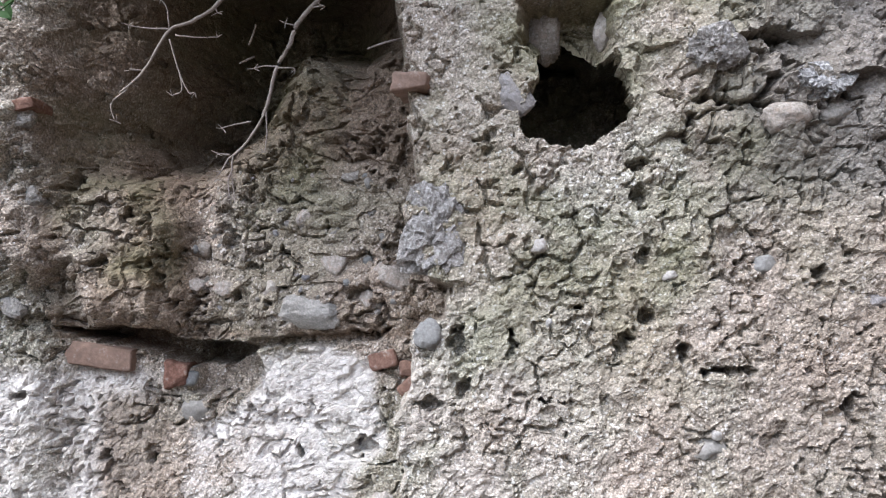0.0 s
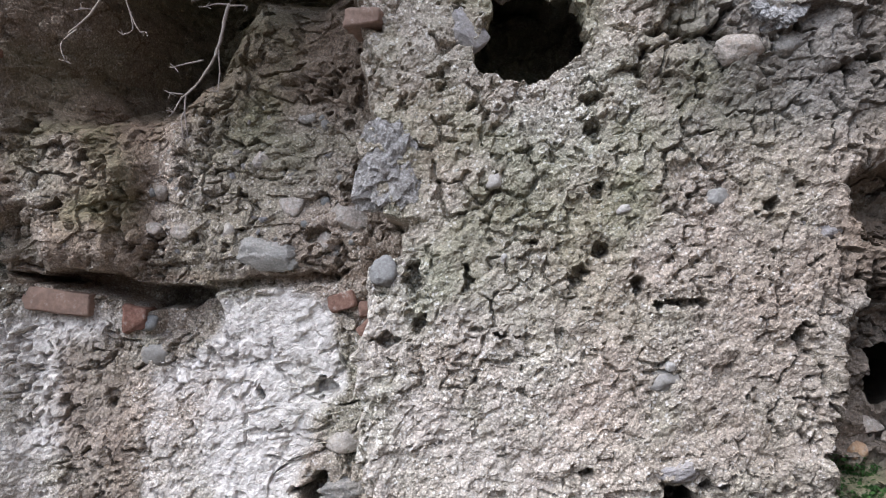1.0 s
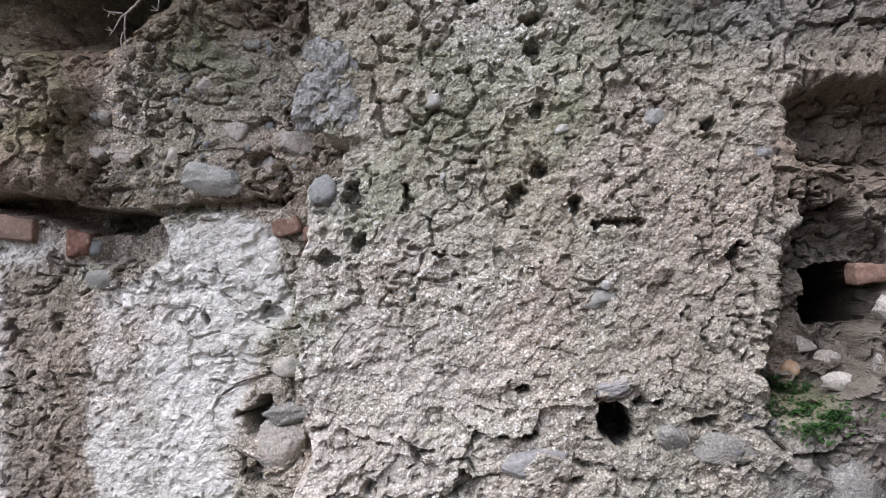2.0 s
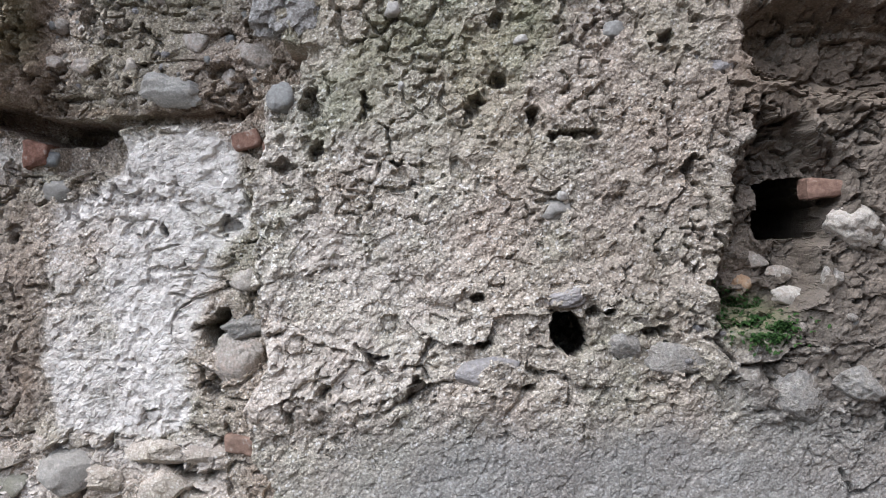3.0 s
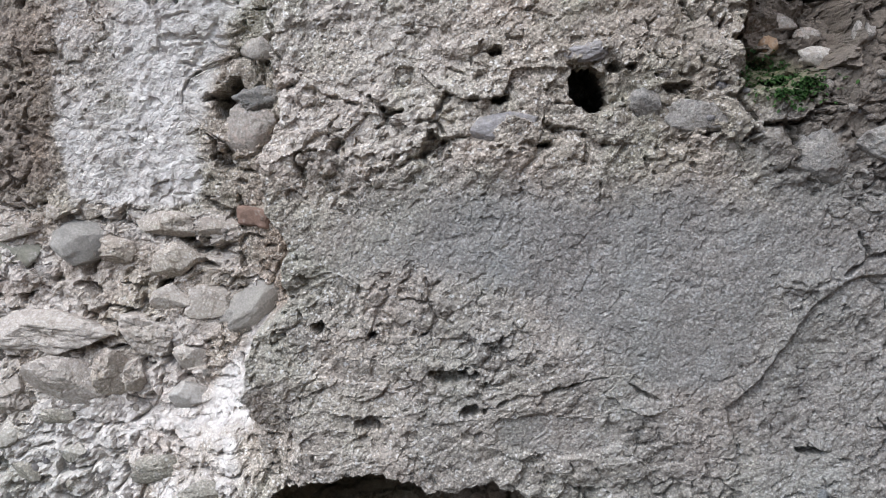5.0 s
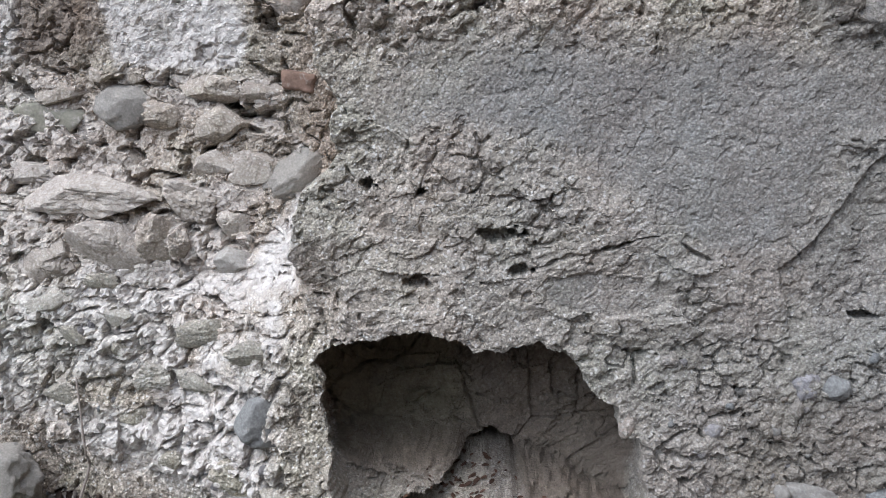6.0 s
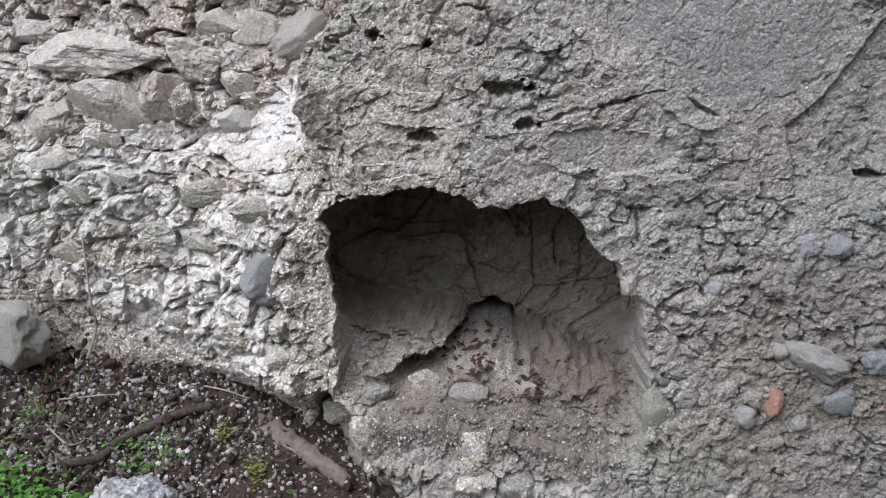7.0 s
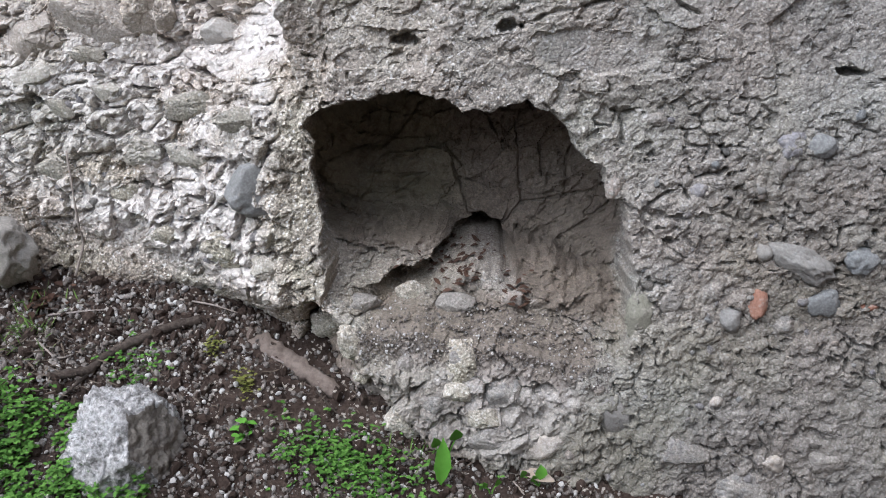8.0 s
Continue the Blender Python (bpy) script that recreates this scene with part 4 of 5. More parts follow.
stones("grey", [(-0.452, 1.964, 0.018, 0.013, 0.23, 10), (0.383, 2.02, 0.036, 0.021, 0.02, 30), (-1.028, 2.056, 0.031, 0.02, 0.14, 0), (-1.024, 1.919, 0.024, 0.019, 0.14, 0), (-1.068, 1.714, 0.028, 0.02, 0.13, 0), (-0.38, 1.26, 0.052, 0.028, 0.11, 5), (0.625, 1.361, 0.018, 0.018, 0.05, 0), (0.286, 1.254, 0.028, 0.031, 0.0, 10), (0.371, 1.232, 0.056, 0.028, 0.0, 0), (0.719, 1.418, 0.015, 0.015, 0.0, 0), (-0.879, 0.693, 0.058, 0.046, 0.16, 20), (-0.907, 0.857, 0.044, 0.026, 0.2, 0), (-0.558, 0.57, 0.049, 0.027, 0.1, 20), (-0.457, 0.558, 0.043, 0.024, 0.07, 0)])
stones("grey", [(-0.57, 0.474, 0.044, 0.025, 0.09, -20), (-0.668, 0.484, 0.044, 0.027, 0.1, 0), (-0.732, 0.592, 0.028, 0.018, 0.12, 0), (-0.866, 0.613, 0.038, 0.021, 0.14, 20), (-0.818, 0.562, 0.028, 0.021, 0.13, 0), (-0.841, 0.445, 0.032, 0.022, 0.12, 0), (0.484, 0.506, 0.017, 0.024, -0.015, 0), (0.525, 0.223, 0.023, 0.021, -0.02, 0), (0.611, -0.019, 0.037, 0.025, -0.03, 0), (0.317, 0.266, 0.026, 0.023, -0.01, 0), (0.329, 0.483, 0.013, 0.015, -0.01, 0), (0.474, -0.09, 0.063, 0.042, -0.03, 0), (0.353, -0.011, 0.041, 0.027, -0.03, 0), (-0.241, 0.222, 0.039, 0.023, 0.05, 20)])
stones("grey", [(-0.069, 0.221, 0.044, 0.027, 0.07, 10), (0.009, 0.003, 0.051, 0.03, -0.05, 0), (0.268, 0.585, 0.022, 0.013, 0.0, 0), (-0.148, 0.133, 0.019, 0.02, -0.02, 0), (-0.051, 0.137, 0.027, 0.035, -0.02, 0), (0.028, 0.083, 0.033, 0.033, -0.03, 0), (-0.098, 0.068, 0.025, 0.018, -0.02, 0)])
stones("pale", [(-0.596, 1.748, 0.019, 0.019, 0.2, 0), (0.02, 2.191, 0.017, 0.038, 0.04, 0), (0.67, 1.45, 0.052, 0.048, -0.005, 20), (-0.385, 1.348, 0.037, 0.026, 0.12, 0), (0.58, 1.33, 0.033, 0.017, 0.05, 0), (-0.715, 1.041, 0.024, 0.015, 0.2, 0), (-0.779, 1.042, 0.021, 0.013, 0.2, 0), (-0.611, 0.816, 0.061, 0.039, 0.19, -15), (-0.666, 0.74, 0.035, 0.046, 0.18, 0), (-0.621, 0.731, 0.026, 0.032, 0.18, 0), (-0.566, 0.882, 0.036, 0.028, 0.19, 20), (-0.493, 0.308, 0.049, 0.046, 0.05, 0), (-0.412, 0.29, 0.031, 0.021, 0.04, 0)])
stones("pale", [(-0.771, 0.656, 0.033, 0.016, 0.15, 0), (-0.706, 0.404, 0.038, 0.022, 0.1, 0), (0.522, -0.03, 0.023, 0.022, -0.03, 0), (0.41, 0.084, 0.016, 0.013, -0.03, 0), (-0.052, 0.131, 0.037, 0.044, -0.03, 0), (-0.148, 0.021, 0.052, 0.03, -0.03, 0), (0.102, -0.01, 0.037, 0.025, -0.05, 0), (-0.245, 0.167, 0.031, 0.037, -0.01, 20), (-0.059, 0.089, 0.029, 0.022, -0.03, 0), (-0.009, 0.044, 0.036, 0.02, -0.03, 0)])
stones("blue", [(-0.287, 1.663, 0.025, 0.024, 0.02, 0), (0.269, 1.774, 0.021, 0.015, 0.0, 0), (0.172, 1.478, 0.029, 0.018, 0.0, 20), (-0.761, 1.577, 0.02, 0.016, 0.25, 0), (-0.746, 1.517, 0.027, 0.02, 0.24, 0), (-0.439, 0.423, 0.059, 0.06, 0.02, -40), (0.547, 0.549, 0.023, 0.02, -0.02, 0), (0.533, 0.344, 0.064, 0.03, -0.02, -25), (0.473, 0.359, 0.017, 0.017, -0.02, 0), (0.644, 0.35, 0.032, 0.026, -0.02, 0), (0.423, 0.235, 0.021, 0.026, -0.02, 0), (0.582, 0.272, 0.034, 0.027, -0.02, 0), (0.224, 0.055, 0.03, 0.042, -0.03, 25)])
stones("grey", [(0.570, 1.168, 0.054, 0.05, 0.0, 15), (0.671, 1.189, 0.05, 0.03, 0.0, 5)])
stones("granite", [(-0.276, 1.836, 0.062, 0.080, 0.02, -15), (0.364, 2.077, 0.042, 0.034, 0.0, 10), (0.202, 2.137, 0.043, 0.04, 0.0, 0)])
stones("white", [(-0.1, 1.808, 0.013, 0.013, 0.0, 0), (0.11, 1.758, 0.014, 0.008, 0.0, 10), (0.18, 1.499, 0.008, 0.008, -0.01, 0), (-0.086, 1.68, 0.006, 0.009, 0.0, 0), (-0.515, 0.705, 0.034, 0.029, 0.15, 10)])
stones("lilac", [(0.435, 1.721, 0.041, 0.024, 0.02, 0), (-0.143, 2.062, 0.03, 0.041, 0.01, 50), (0.048, 1.207, 0.058, 0.026, 0.0, 5), (0.193, 1.331, 0.041, 0.018, 0.0, 10), (0.499, 0.544, 0.022, 0.028, -0.02, 0), (0.35, 0.465, 0.017, 0.015, -0.01, 0)])
stones("orange", [(0.498, 1.347, 0.017, 0.017, 0.05, 0)])
stones("moss", [(-0.896, 0.963, 0.087, 0.036, 0.2, 5), (0.266, 0.237, 0.024, 0.052, -0.0, 0)])
stones("red", [(0.468, 0.264, 0.017, 0.029, -0.025, 0), (0.666, 0.264, 0.02, 0.011, -0.02, 0)])


def scatter_pebbles():
    """Small gravel of the mortar, half bedded, on a few shared meshes."""
    shapes = []
    for k in range(10):
        kind = ("grey", "blue", "tan", "pale", "lilac")[k % 5]
        bm = lump(1.0, 0.8, 0.75, 1500 + k, 0.3, 2, 3)
        me = bpy.data.meshes.new("pebble")
        bm.to_mesh(me)
        bm.free()
        me.materials.append(STONE[kind])
        me.polygons.foreach_set("use_smooth", [True] * len(me.polygons))
        shapes.append(me)
    rs = np.random.RandomState(1600)
    for count, x0, x1, z0, z1, lo, hi in ((105, 0.12, 0.78, -0.12, 0.62, 0.005, 0.013), (70, -1.0, -0.36, 0.2, 0.62, 0.006, 0.015), (60, -0.76, -0.36, 1.68, 2.0, 0.005, 0.013), (24, -0.95, -0.42, 0.64, 1.05, 0.006, 0.014), (20, 0.3, 0.7, 1.15, 1.3, 0.006, 0.012)):
        made = 0
        while made < count:
            x, z = rs.uniform(x0, x1), rs.uniform(z0, z1)
            if inside(np.array([x]), np.array([z]), NICHE)[0] > -0.02:
                continue
            r = lo + (hi - lo) * rs.rand() ** 1.6
            kind = rs.randint(10)
            if x < -0.4 and 0.62 < z < 1.06:
                kind = (2, 3, 7, 8)[kind % 4]
            ob = new("pebble", shapes[kind])
            ob.parent = wall
            ob.matrix_world = pose(x, float(wall_y(x, z)) + (0.5 if x < 0 else 0.3) * r, z, rs.uniform(-20, 20), rs.uniform(0, 360), rs.uniform(-25, 25)) @ Matrix.Diagonal((r, r, r, 1))
            made += 1


scatter_pebbles()


def brick_piece(w, d, h, seed):
    """A broken brick end with worn arrises."""
    bm = bmesh.new()
    bmesh.ops.create_cube(bm, size=1.0)
    bmesh.ops.scale(bm, vec=(w, d, h), verts=bm.verts)
    bmesh.ops.bevel(bm, geom=bm.edges[:], offset=min(w, h) * 0.16, segments=3, profile=0.5, affect="EDGES")
    bmesh.ops.subdivide_edges(bm, edges=bm.edges[:], cuts=4, use_grid_fill=True)
    shift = Vector((seed * 3.1, seed * 1.7, seed))
    for v in bm.verts:
        q = v.co * 30 + shift
        v.co.z *= 1 - 0.28 * (v.co.x / w + 0.5) * (seed % 2)
        v.co += v.co.normalized() * (0.006 * noise.noise(q) + 0.004 * noise.noise(q * 2.3) + 0.002 * noise.noise(q * 5.1))
    return bm


for k, (bx, bz, bw, bh, by, turn) in enumerate([
    (-0.309, 2.09, 0.06, 0.033, 0.03, 0), (-0.929, 1.62, 0.128, 0.042, 0.16, -8), (-0.784, 1.586, 0.041, 0.05, 0.19, 0), (-0.38, 1.611, 0.05, 0.029, 0.19, 15), (-0.338, 1.595, 0.033, 0.029, 0.17, 0),
    (-0.343, 1.559, 0.037, 0.029, 0.16, 40), (-1.089, 1.999, 0.028, 0.032, 0.11, 0), (-1.023, 2.076, 0.053, 0.018, 0.12, 10), (0.623, 1.511, 0.069, 0.033, 0.03, 2), (-0.393, 1.037, 0.061, 0.032, 0.14, -8)]):
    brick = part("brick", brick_piece(bw * (0.95 if bx > 0 else 1.05), 0.045 if bx > 0 else 0.09, bh * 1.1, k + 1), BRICK, wall, "broken red brick end")
    brick.matrix_world = pose(bx, 0.035 if bx > 0 else float(np.median([wall_y(bx + a * bw * 0.6, bz + c * bh * 0.8) for a in (-1, 0, 1) for c in (-1, 0, 1)])) + (0.034 if -0.4 < bx < -0.33 else 0.02), bz, 0, -turn, 0 if bx > 0 else 8 * (k % 3 - 1))


# ---- unseen wall, added behind the camera to block the low sky ----
def build_low_sky_blocker():
    xs, zs = spaced(-3.0, 5.0, 0.12, -3.0, 9.0), spaced(-0.8, 2.0, 0.12, -0.8, 2.4)
    X, Z = np.meshgrid(xs, zs)
    Y = -5.0 + 0.05 * fbm(X, Z, 0.6, 401, 4) + 0.03 * cells(X, Z, 0.3, 402)[0]
    me = grid_mesh("wall_south", X[:, ::-1].copy(), Y, Z)
    for name in ("kinds", "kinds_more"):
        zero = np.zeros(X.size)
        colour_layer(me, name, zero, zero, zero)
    me.materials.append(WALL)
    ob = tagged(new("wall_south", me), "unseen added grey rubble wall that blocks the low sky", "wall", kind="structure")
    bm = bmesh.new()
    bmesh.ops.create_cube(bm, size=1.0)
    bmesh.ops.scale(bm, vec=(12.0, 0.5, 3.18), verts=bm.verts)
    bmesh.ops.translate(bm, vec=(3.0, -5.36, 0.79), verts=bm.verts)
    part("wall_core", bm, WALL, ob)
    return ob


build_low_sky_blocker()


def build_east_sky_blocker():
    """Adds an unseen plain wall that keeps sky light off the right side."""
    ys, zs = spaced(-4.9, -0.3, 0.12, -4.9, -0.1), spaced(-0.8, 3.0, 0.12, -0.8, 3.6)
    Y, Z = np.meshgrid(ys, zs)
    X = 1.20 + 0.05 * fbm(Y, Z, 0.6, 411, 4) + 0.03 * cells(Y, Z, 0.3, 412)[0]
    me = grid_mesh("wall_east", X, Y[:, ::-1].copy(), Z)
    for name in ("kinds", "kinds_more"):
        zero = np.zeros(X.size)
        # full brown, so that this added wall bounces little light
        colour_layer(me, name, zero, zero + 1, zero)
    me.materials.append(WALL)
    ob = tagged(new("wall_east", me), "unseen added plain brown wall that blocks sky from the right", "wall", kind="structure")
    bm = bmesh.new()
    bmesh.ops.create_cube(bm, size=1.0)
    bmesh.ops.scale(bm, vec=(0.5, 4.76, 4.38), verts=bm.verts)
    bmesh.ops.translate(bm, vec=(1.57, -2.5, 1.39), verts=bm.verts)
    part("wall_core", bm, WALL, ob)
    return ob


build_east_sky_blocker()


# ---- plant and wood materials ----
def leaf_material(name, dark, light):
    m, t, b = material(name, 0.7)
    b.inputs["Specular IOR Level"].default_value = 0.12
    co = coords(t)
    geo = t.nodes.new("ShaderNodeNewGeometry").outputs["Random Per Island"]
    c = ramp(t, geo, (0.0, dark), (1.0, light))
    c = mix(t, 0.3, c, ramp(t, tex_noise(t, co, 90, 3), (0.3, dark), (0.7, light)))
    t.links.new(c, b.inputs["Base Color"])
    b.inputs["Transmission Weight"].default_value = 0.0
    return m


LEAF = leaf_material("fresh green leaf", (0.028, 0.078, 0.011), (0.120, 0.240, 0.045))
WEED = leaf_material("bright weed leaf", (0.07, 0.20, 0.02), (0.14, 0.32, 0.05))
MOSS = leaf_material("dark green moss", (0.014, 0.04, 0.010), (0.05, 0.095, 0.025))
YELLOW = leaf_material("yellowing moss", (0.10, 0.11, 0.02), (0.20, 0.20, 0.06))
BARK = stone_material("grey bark", (0.10, 0.085, 0.075), (0.19, 0.165, 0.15), (0.30, 0.27, 0.25), 200, 0.85, 0.002, 0.75)
PALE_TWIG = stone_material("dry pale twig", (0.15, 0.125, 0.11), (0.26, 0.225, 0.205), (0.37, 0.335, 0.31), 300, 0.8, 0.001, 0.75)
DEAD_WOOD = stone_material("dead wood", (0.030, 0.023, 0.019), (0.055, 0.044, 0.036), (0.10, 0.082, 0.07), 140, 0.9, 0.004, 0.9, 0.0)
BOARD = stone_material("dusty board", (0.10, 0.078, 0.065), (0.155, 0.125, 0.106), (0.21, 0.175, 0.15), 90, 0.9, 0.003, 0.75, 0.0)
DRY_LEAF = stone_material("dry leaf", (0.20, 0.155, 0.115), (0.31, 0.25, 0.195), (0.40, 0.34, 0.28), 90, 0.7, 0.001, 0.8)


def grit_material():
    m, t, b = material("white and brown grit", 0.9)
    geo = t.nodes.new("ShaderNodeNewGeometry").outputs["Random Per Island"]
    c = ramp(t, geo, (0.0, (0.045, 0.036, 0.029)), (0.5, (0.12, 0.096, 0.082)), (0.8, (0.27, 0.245, 0.22)), (1.0, (0.66, 0.65, 0.63)))
    c = mix(t, 0.3, c, ramp(t, tex_noise(t, coords(t), 300, 3), (0.35, (0.08, 0.07, 0.06)), (0.65, (0.40, 0.39, 0.37))))
    t.links.new(c, b.inputs["Base Color"])
    return m


GRIT = grit_material()
ROCK = stone_material("white crusted rock", (0.12, 0.114, 0.108), (0.38, 0.37, 0.36), (0.70, 0.69, 0.68), 130, 0.95, 0.02, 0.66, 0.0)
ROCK_SIDE = stone_material("brown broken rock", (0.11, 0.098, 0.083), (0.20, 0.182, 0.157), (0.30, 0.275, 0.245), 110, 0.95, 0.01, 0.70, 0.0)


def tube(bm, points, r0, r1, seed, sides=7, steps=5, wobble=0.2):
    """A tapered, slightly crooked stem through the points."""
    rs = np.random.RandomState(seed)
    pts = [Vector(p) for p in points]
    path = []
    for k in range(len(pts) - 1):
        a, b, c, d = pts[max(k - 1, 0)], pts[k], pts[k + 1], pts[min(k + 2, len(pts) - 1)]
        for s in range(steps):
            f = s / steps
            path.append(0.5 * ((2 * b) + (c - a) * f + (2 * a - 5 * b + 4 * c - d) * f * f + (3 * b - a - 3 * c + d) * f**3))
    path.append(pts[-1])
    last = None
    for k, p in enumerate(path):
        f = k / (len(path) - 1)
        r = (r0 + (r1 - r0) * f) * (1 + wobble * rs.uniform(-1, 1) * 0.6)
        way = (path[min(k + 1, len(path) - 1)] - path[max(k - 1, 0)]).normalized()
        side = way.orthogonal().normalized() if abs(way.z) > 0.9 else way.cross(Vector((0, 0, 1))).normalized()
        up = way.cross(side)
        p = p + Vector(rs.uniform(-1, 1, 3)) * r * wobble
        ring = [bm.verts.new(p + (side * math.cos(a) + up * math.sin(a)) * r) for a in (2 * math.pi * i / sides for i in range(sides))]
        if last:
            for i in range(sides):
                bm.faces.new((last[i], last[(i + 1) % sides], ring[(i + 1) % sides], ring[i]))
        else:
            bm.faces.new(ring[::-1])
        last = ring
    bm.faces.new(last)


def stem(name, points, r0, r1, mat, parent=None, seed=1, label=""):
    bm = bmesh.new()
    tube(bm, points, r0, r1, seed)
    return part(name, bm, mat, parent, label)


# ---- bare twigs hanging before the recess ----
def hang(points, y0, y1):
    n = len(points) - 1
    return [(x, y0 + (y1 - y0) * k / n, z) for k, (x, z) in enumerate(points)]


def bare_branch(label, main, sides, y0, y1, r0, r1, seed):
    top = new("bare_branch")
    tagged(top, label, "branch", "bare branches")
    stem("branch_stem", hang(main, y0, y1), r0, r1, PALE_TWIG, top, seed)
    for k, line in enumerate(sides):
        stem("twig", hang(line, y0, y1 - 0.006 * (k % 2)), r1 * 1.0, r1 * 0.45, PALE_TWIG, top, seed + k + 1)
        x, z = line[-1]
        for j in range(3):
            a = rng.uniform(0, 6.3)
            stem("twig", [(x, y1, z), (x + 0.012 * math.cos(a), y1 - 0.004, z + 0.010 * math.sin(a))], r1 * 0.6, r1 * 0.3, PALE_TWIG, top, seed + 40 + k * 2 + j)
    return top


bare_branch("leafless pale grey branch with forked side twigs",
    [(-0.57, 2.56), (-0.59, 2.43), (-0.62, 2.33), (-0.643, 2.276), (-0.665, 2.244), (-0.706, 2.218), (-0.742, 2.207), (-0.762, 2.182), (-0.792, 2.131), (-0.817, 2.107), (-0.837, 2.092)],
    [[(-0.742, 2.205), (-0.788, 2.208), (-0.821, 2.214)], [(-0.747, 2.207), (-0.751, 2.243), (-0.763, 2.259)], [(-0.736, 2.194), (-0.7, 2.189), (-0.66, 2.188)],
     [(-0.746, 2.186), (-0.727, 2.125), (-0.709, 2.089), (-0.699, 2.089)], [(-0.727, 2.125), (-0.723, 2.094), (-0.74, 2.085)], [(-0.822, 2.097), (-0.849, 2.072), (-0.841, 2.041)], [(-0.665, 2.244), (-0.66, 2.232)], [(-0.792, 2.131), (-0.815, 2.133)]],
    0.05, 0.05, 0.0050, 0.0017, 500)
bare_branch("longer leafless pale grey branch hanging in the recess",
    [(-0.37, 2.56), (-0.395, 2.43), (-0.43, 2.33), (-0.463, 2.27), (-0.498, 2.231), (-0.521, 2.201), (-0.533, 2.166), (-0.553, 2.133), (-0.565, 2.086), (-0.577, 2.046), (-0.597, 2.011), (-0.617, 1.987), (-0.637, 1.972)],
    [[(-0.553, 2.133), (-0.578, 2.134), (-0.593, 2.13)], [(-0.551, 2.131), (-0.521, 2.128)], [(-0.573, 2.061), (-0.57, 2.016), (-0.574, 1.981)], [(-0.598, 2.036), (-0.628, 2.03), (-0.648, 2.024)],
     [(-0.63, 1.977), (-0.632, 1.942), (-0.626, 1.902)], [(-0.63, 1.952), (-0.637, 1.932), (-0.633, 1.902)], [(-0.637, 1.972), (-0.652, 1.947)], [(-0.634, 1.977), (-0.657, 1.98)], [(-0.521, 2.206), (-0.538, 2.21)], [(-0.498, 2.236), (-0.468, 2.238)]],
    0.05, 0.05, 0.0055, 0.0018, 600)
for k, line in enumerate([[(-0.624, 2.183), (-0.622, 2.143)], [(-0.336, 2.19), (-0.36, 2.17), (-0.385, 2.146)], [(-0.634, 2.207), (-0.612, 2.212), (-0.594, 2.211)]]):
    top = tagged(new("dry_twig"), "thin dry twig sticking out of the wall", "twig", "dry twigs")
    far = wall_y(*line[0]) + 0.01
    stem("twig_stem", hang(line, far if k == 1 else 0.16, 0.0 if k == 1 else 0.06), 0.0022, 0.0014, PALE_TWIG, top, 700 + k)


# ---- leaves ----
def leaf(bm, at, way, up, length, width, bend=0.2):
    """A small pointed leaf with a folded midrib."""
    way, up = Vector(way).normalized(), Vector(up)
    side = way.cross(up).normalized()
    up = side.cross(way)
    at = Vector(at)
    rib, edge = [], []
    for f, w in ((0.0, 0.06), (0.3, 0.8), (0.6, 1.0), (0.85, 0.55), (1.0, 0.03)):
        c = at + way * length * f - up * bend * length * f * f
        rib.append(bm.verts.new(c))
        edge.append((bm.verts.new(c + side * width * w * 0.5 + up * width * w * 0.15), bm.verts.new(c - side * width * w * 0.5 + up * width * w * 0.15)))
    for k in range(4):
        bm.faces.new((rib[k], rib[k + 1], edge[k + 1][0], edge[k][0]))
        bm.faces.new((rib[k + 1], rib[k], edge[k][1], edge[k + 1][1]))


def ground_cover(name, label, mat, count, spot, size, seed, tall=0.03):
    rs = np.random.RandomState(seed)
    bm = bmesh.new()
    made = 0
    while made < count:
        x, y = spot(rs)
        if y > wall_y(x, on_ground(x, y)) - 0.01:
            continue
        z = on_ground(x, y) - 0.004 + rs.rand() * tall
        for k in range(rs.randint(2, 4)):
            a = rs.uniform(0, 2 * math.pi)
            s = size * rs.uniform(0.6, 1.25)
            leaf(bm, (x, y, z), (math.cos(a), math.sin(a), rs.uniform(-0.1, 0.6)), (0, -0.35, 1), s, s * 0.7, rs.uniform(0.0, 0.5))
        made += 1
    ob = part(name, bm, mat)
    return tagged(ob, label, "plants", kind="stuff")


def patch(cx, cy, sx, sy):
    return lambda rs: (cx + rs.randn() * sx, cy + rs.randn() * sy)


def left_green(rs):
    while True:
        x, y = rs.uniform(-1.15, -0.58), rs.uniform(-0.45, -0.05)
        edge = -0.085 + 0.35 * max(0, -0.72 - x) * 0.4
        if y < edge - 0.05 * rs.rand() - 0.3 * max(0, x + 0.72) and vnoise(np.array([x]), np.array([y]), 0.06, 881)[0] > -0.55:
            return x, y


ground_cover("clover", "low bright green clover over the bank", LEAF, 7200, left_green, 0.0094, 801, 0.05)
ground_cover("clover", "small green clover tuft on dark soil", LEAF, 620, patch(-0.26, -0.105, 0.058, 0.026), 0.008, 802)
ground_cover("clover", "sparse clover seedlings on dark soil", LEAF, 110, patch(-0.17, -0.12, 0.09, 0.03), 0.009, 803)
ground_cover("clover", "sparse clover seedlings beside the stick", LEAF, 70, patch(-0.655, -0.015, 0.035, 0.02), 0.008, 804)
ground_cover("moss", "yellow green moss cushion on soil", YELLOW, 60, patch(-0.448, -0.02, 0.010, 0.008), 0.007, 805)
ground_cover("moss", "yellow green moss cushion by the board", YELLOW, 40, patch(-0.517, 0.027, 0.007, 0.008), 0.007, 806)
ground_cover("clover", "lone green seedling on dark soil", WEED, 14, patch(-0.437, -0.095, 0.006, 0.006), 0.016, 807)


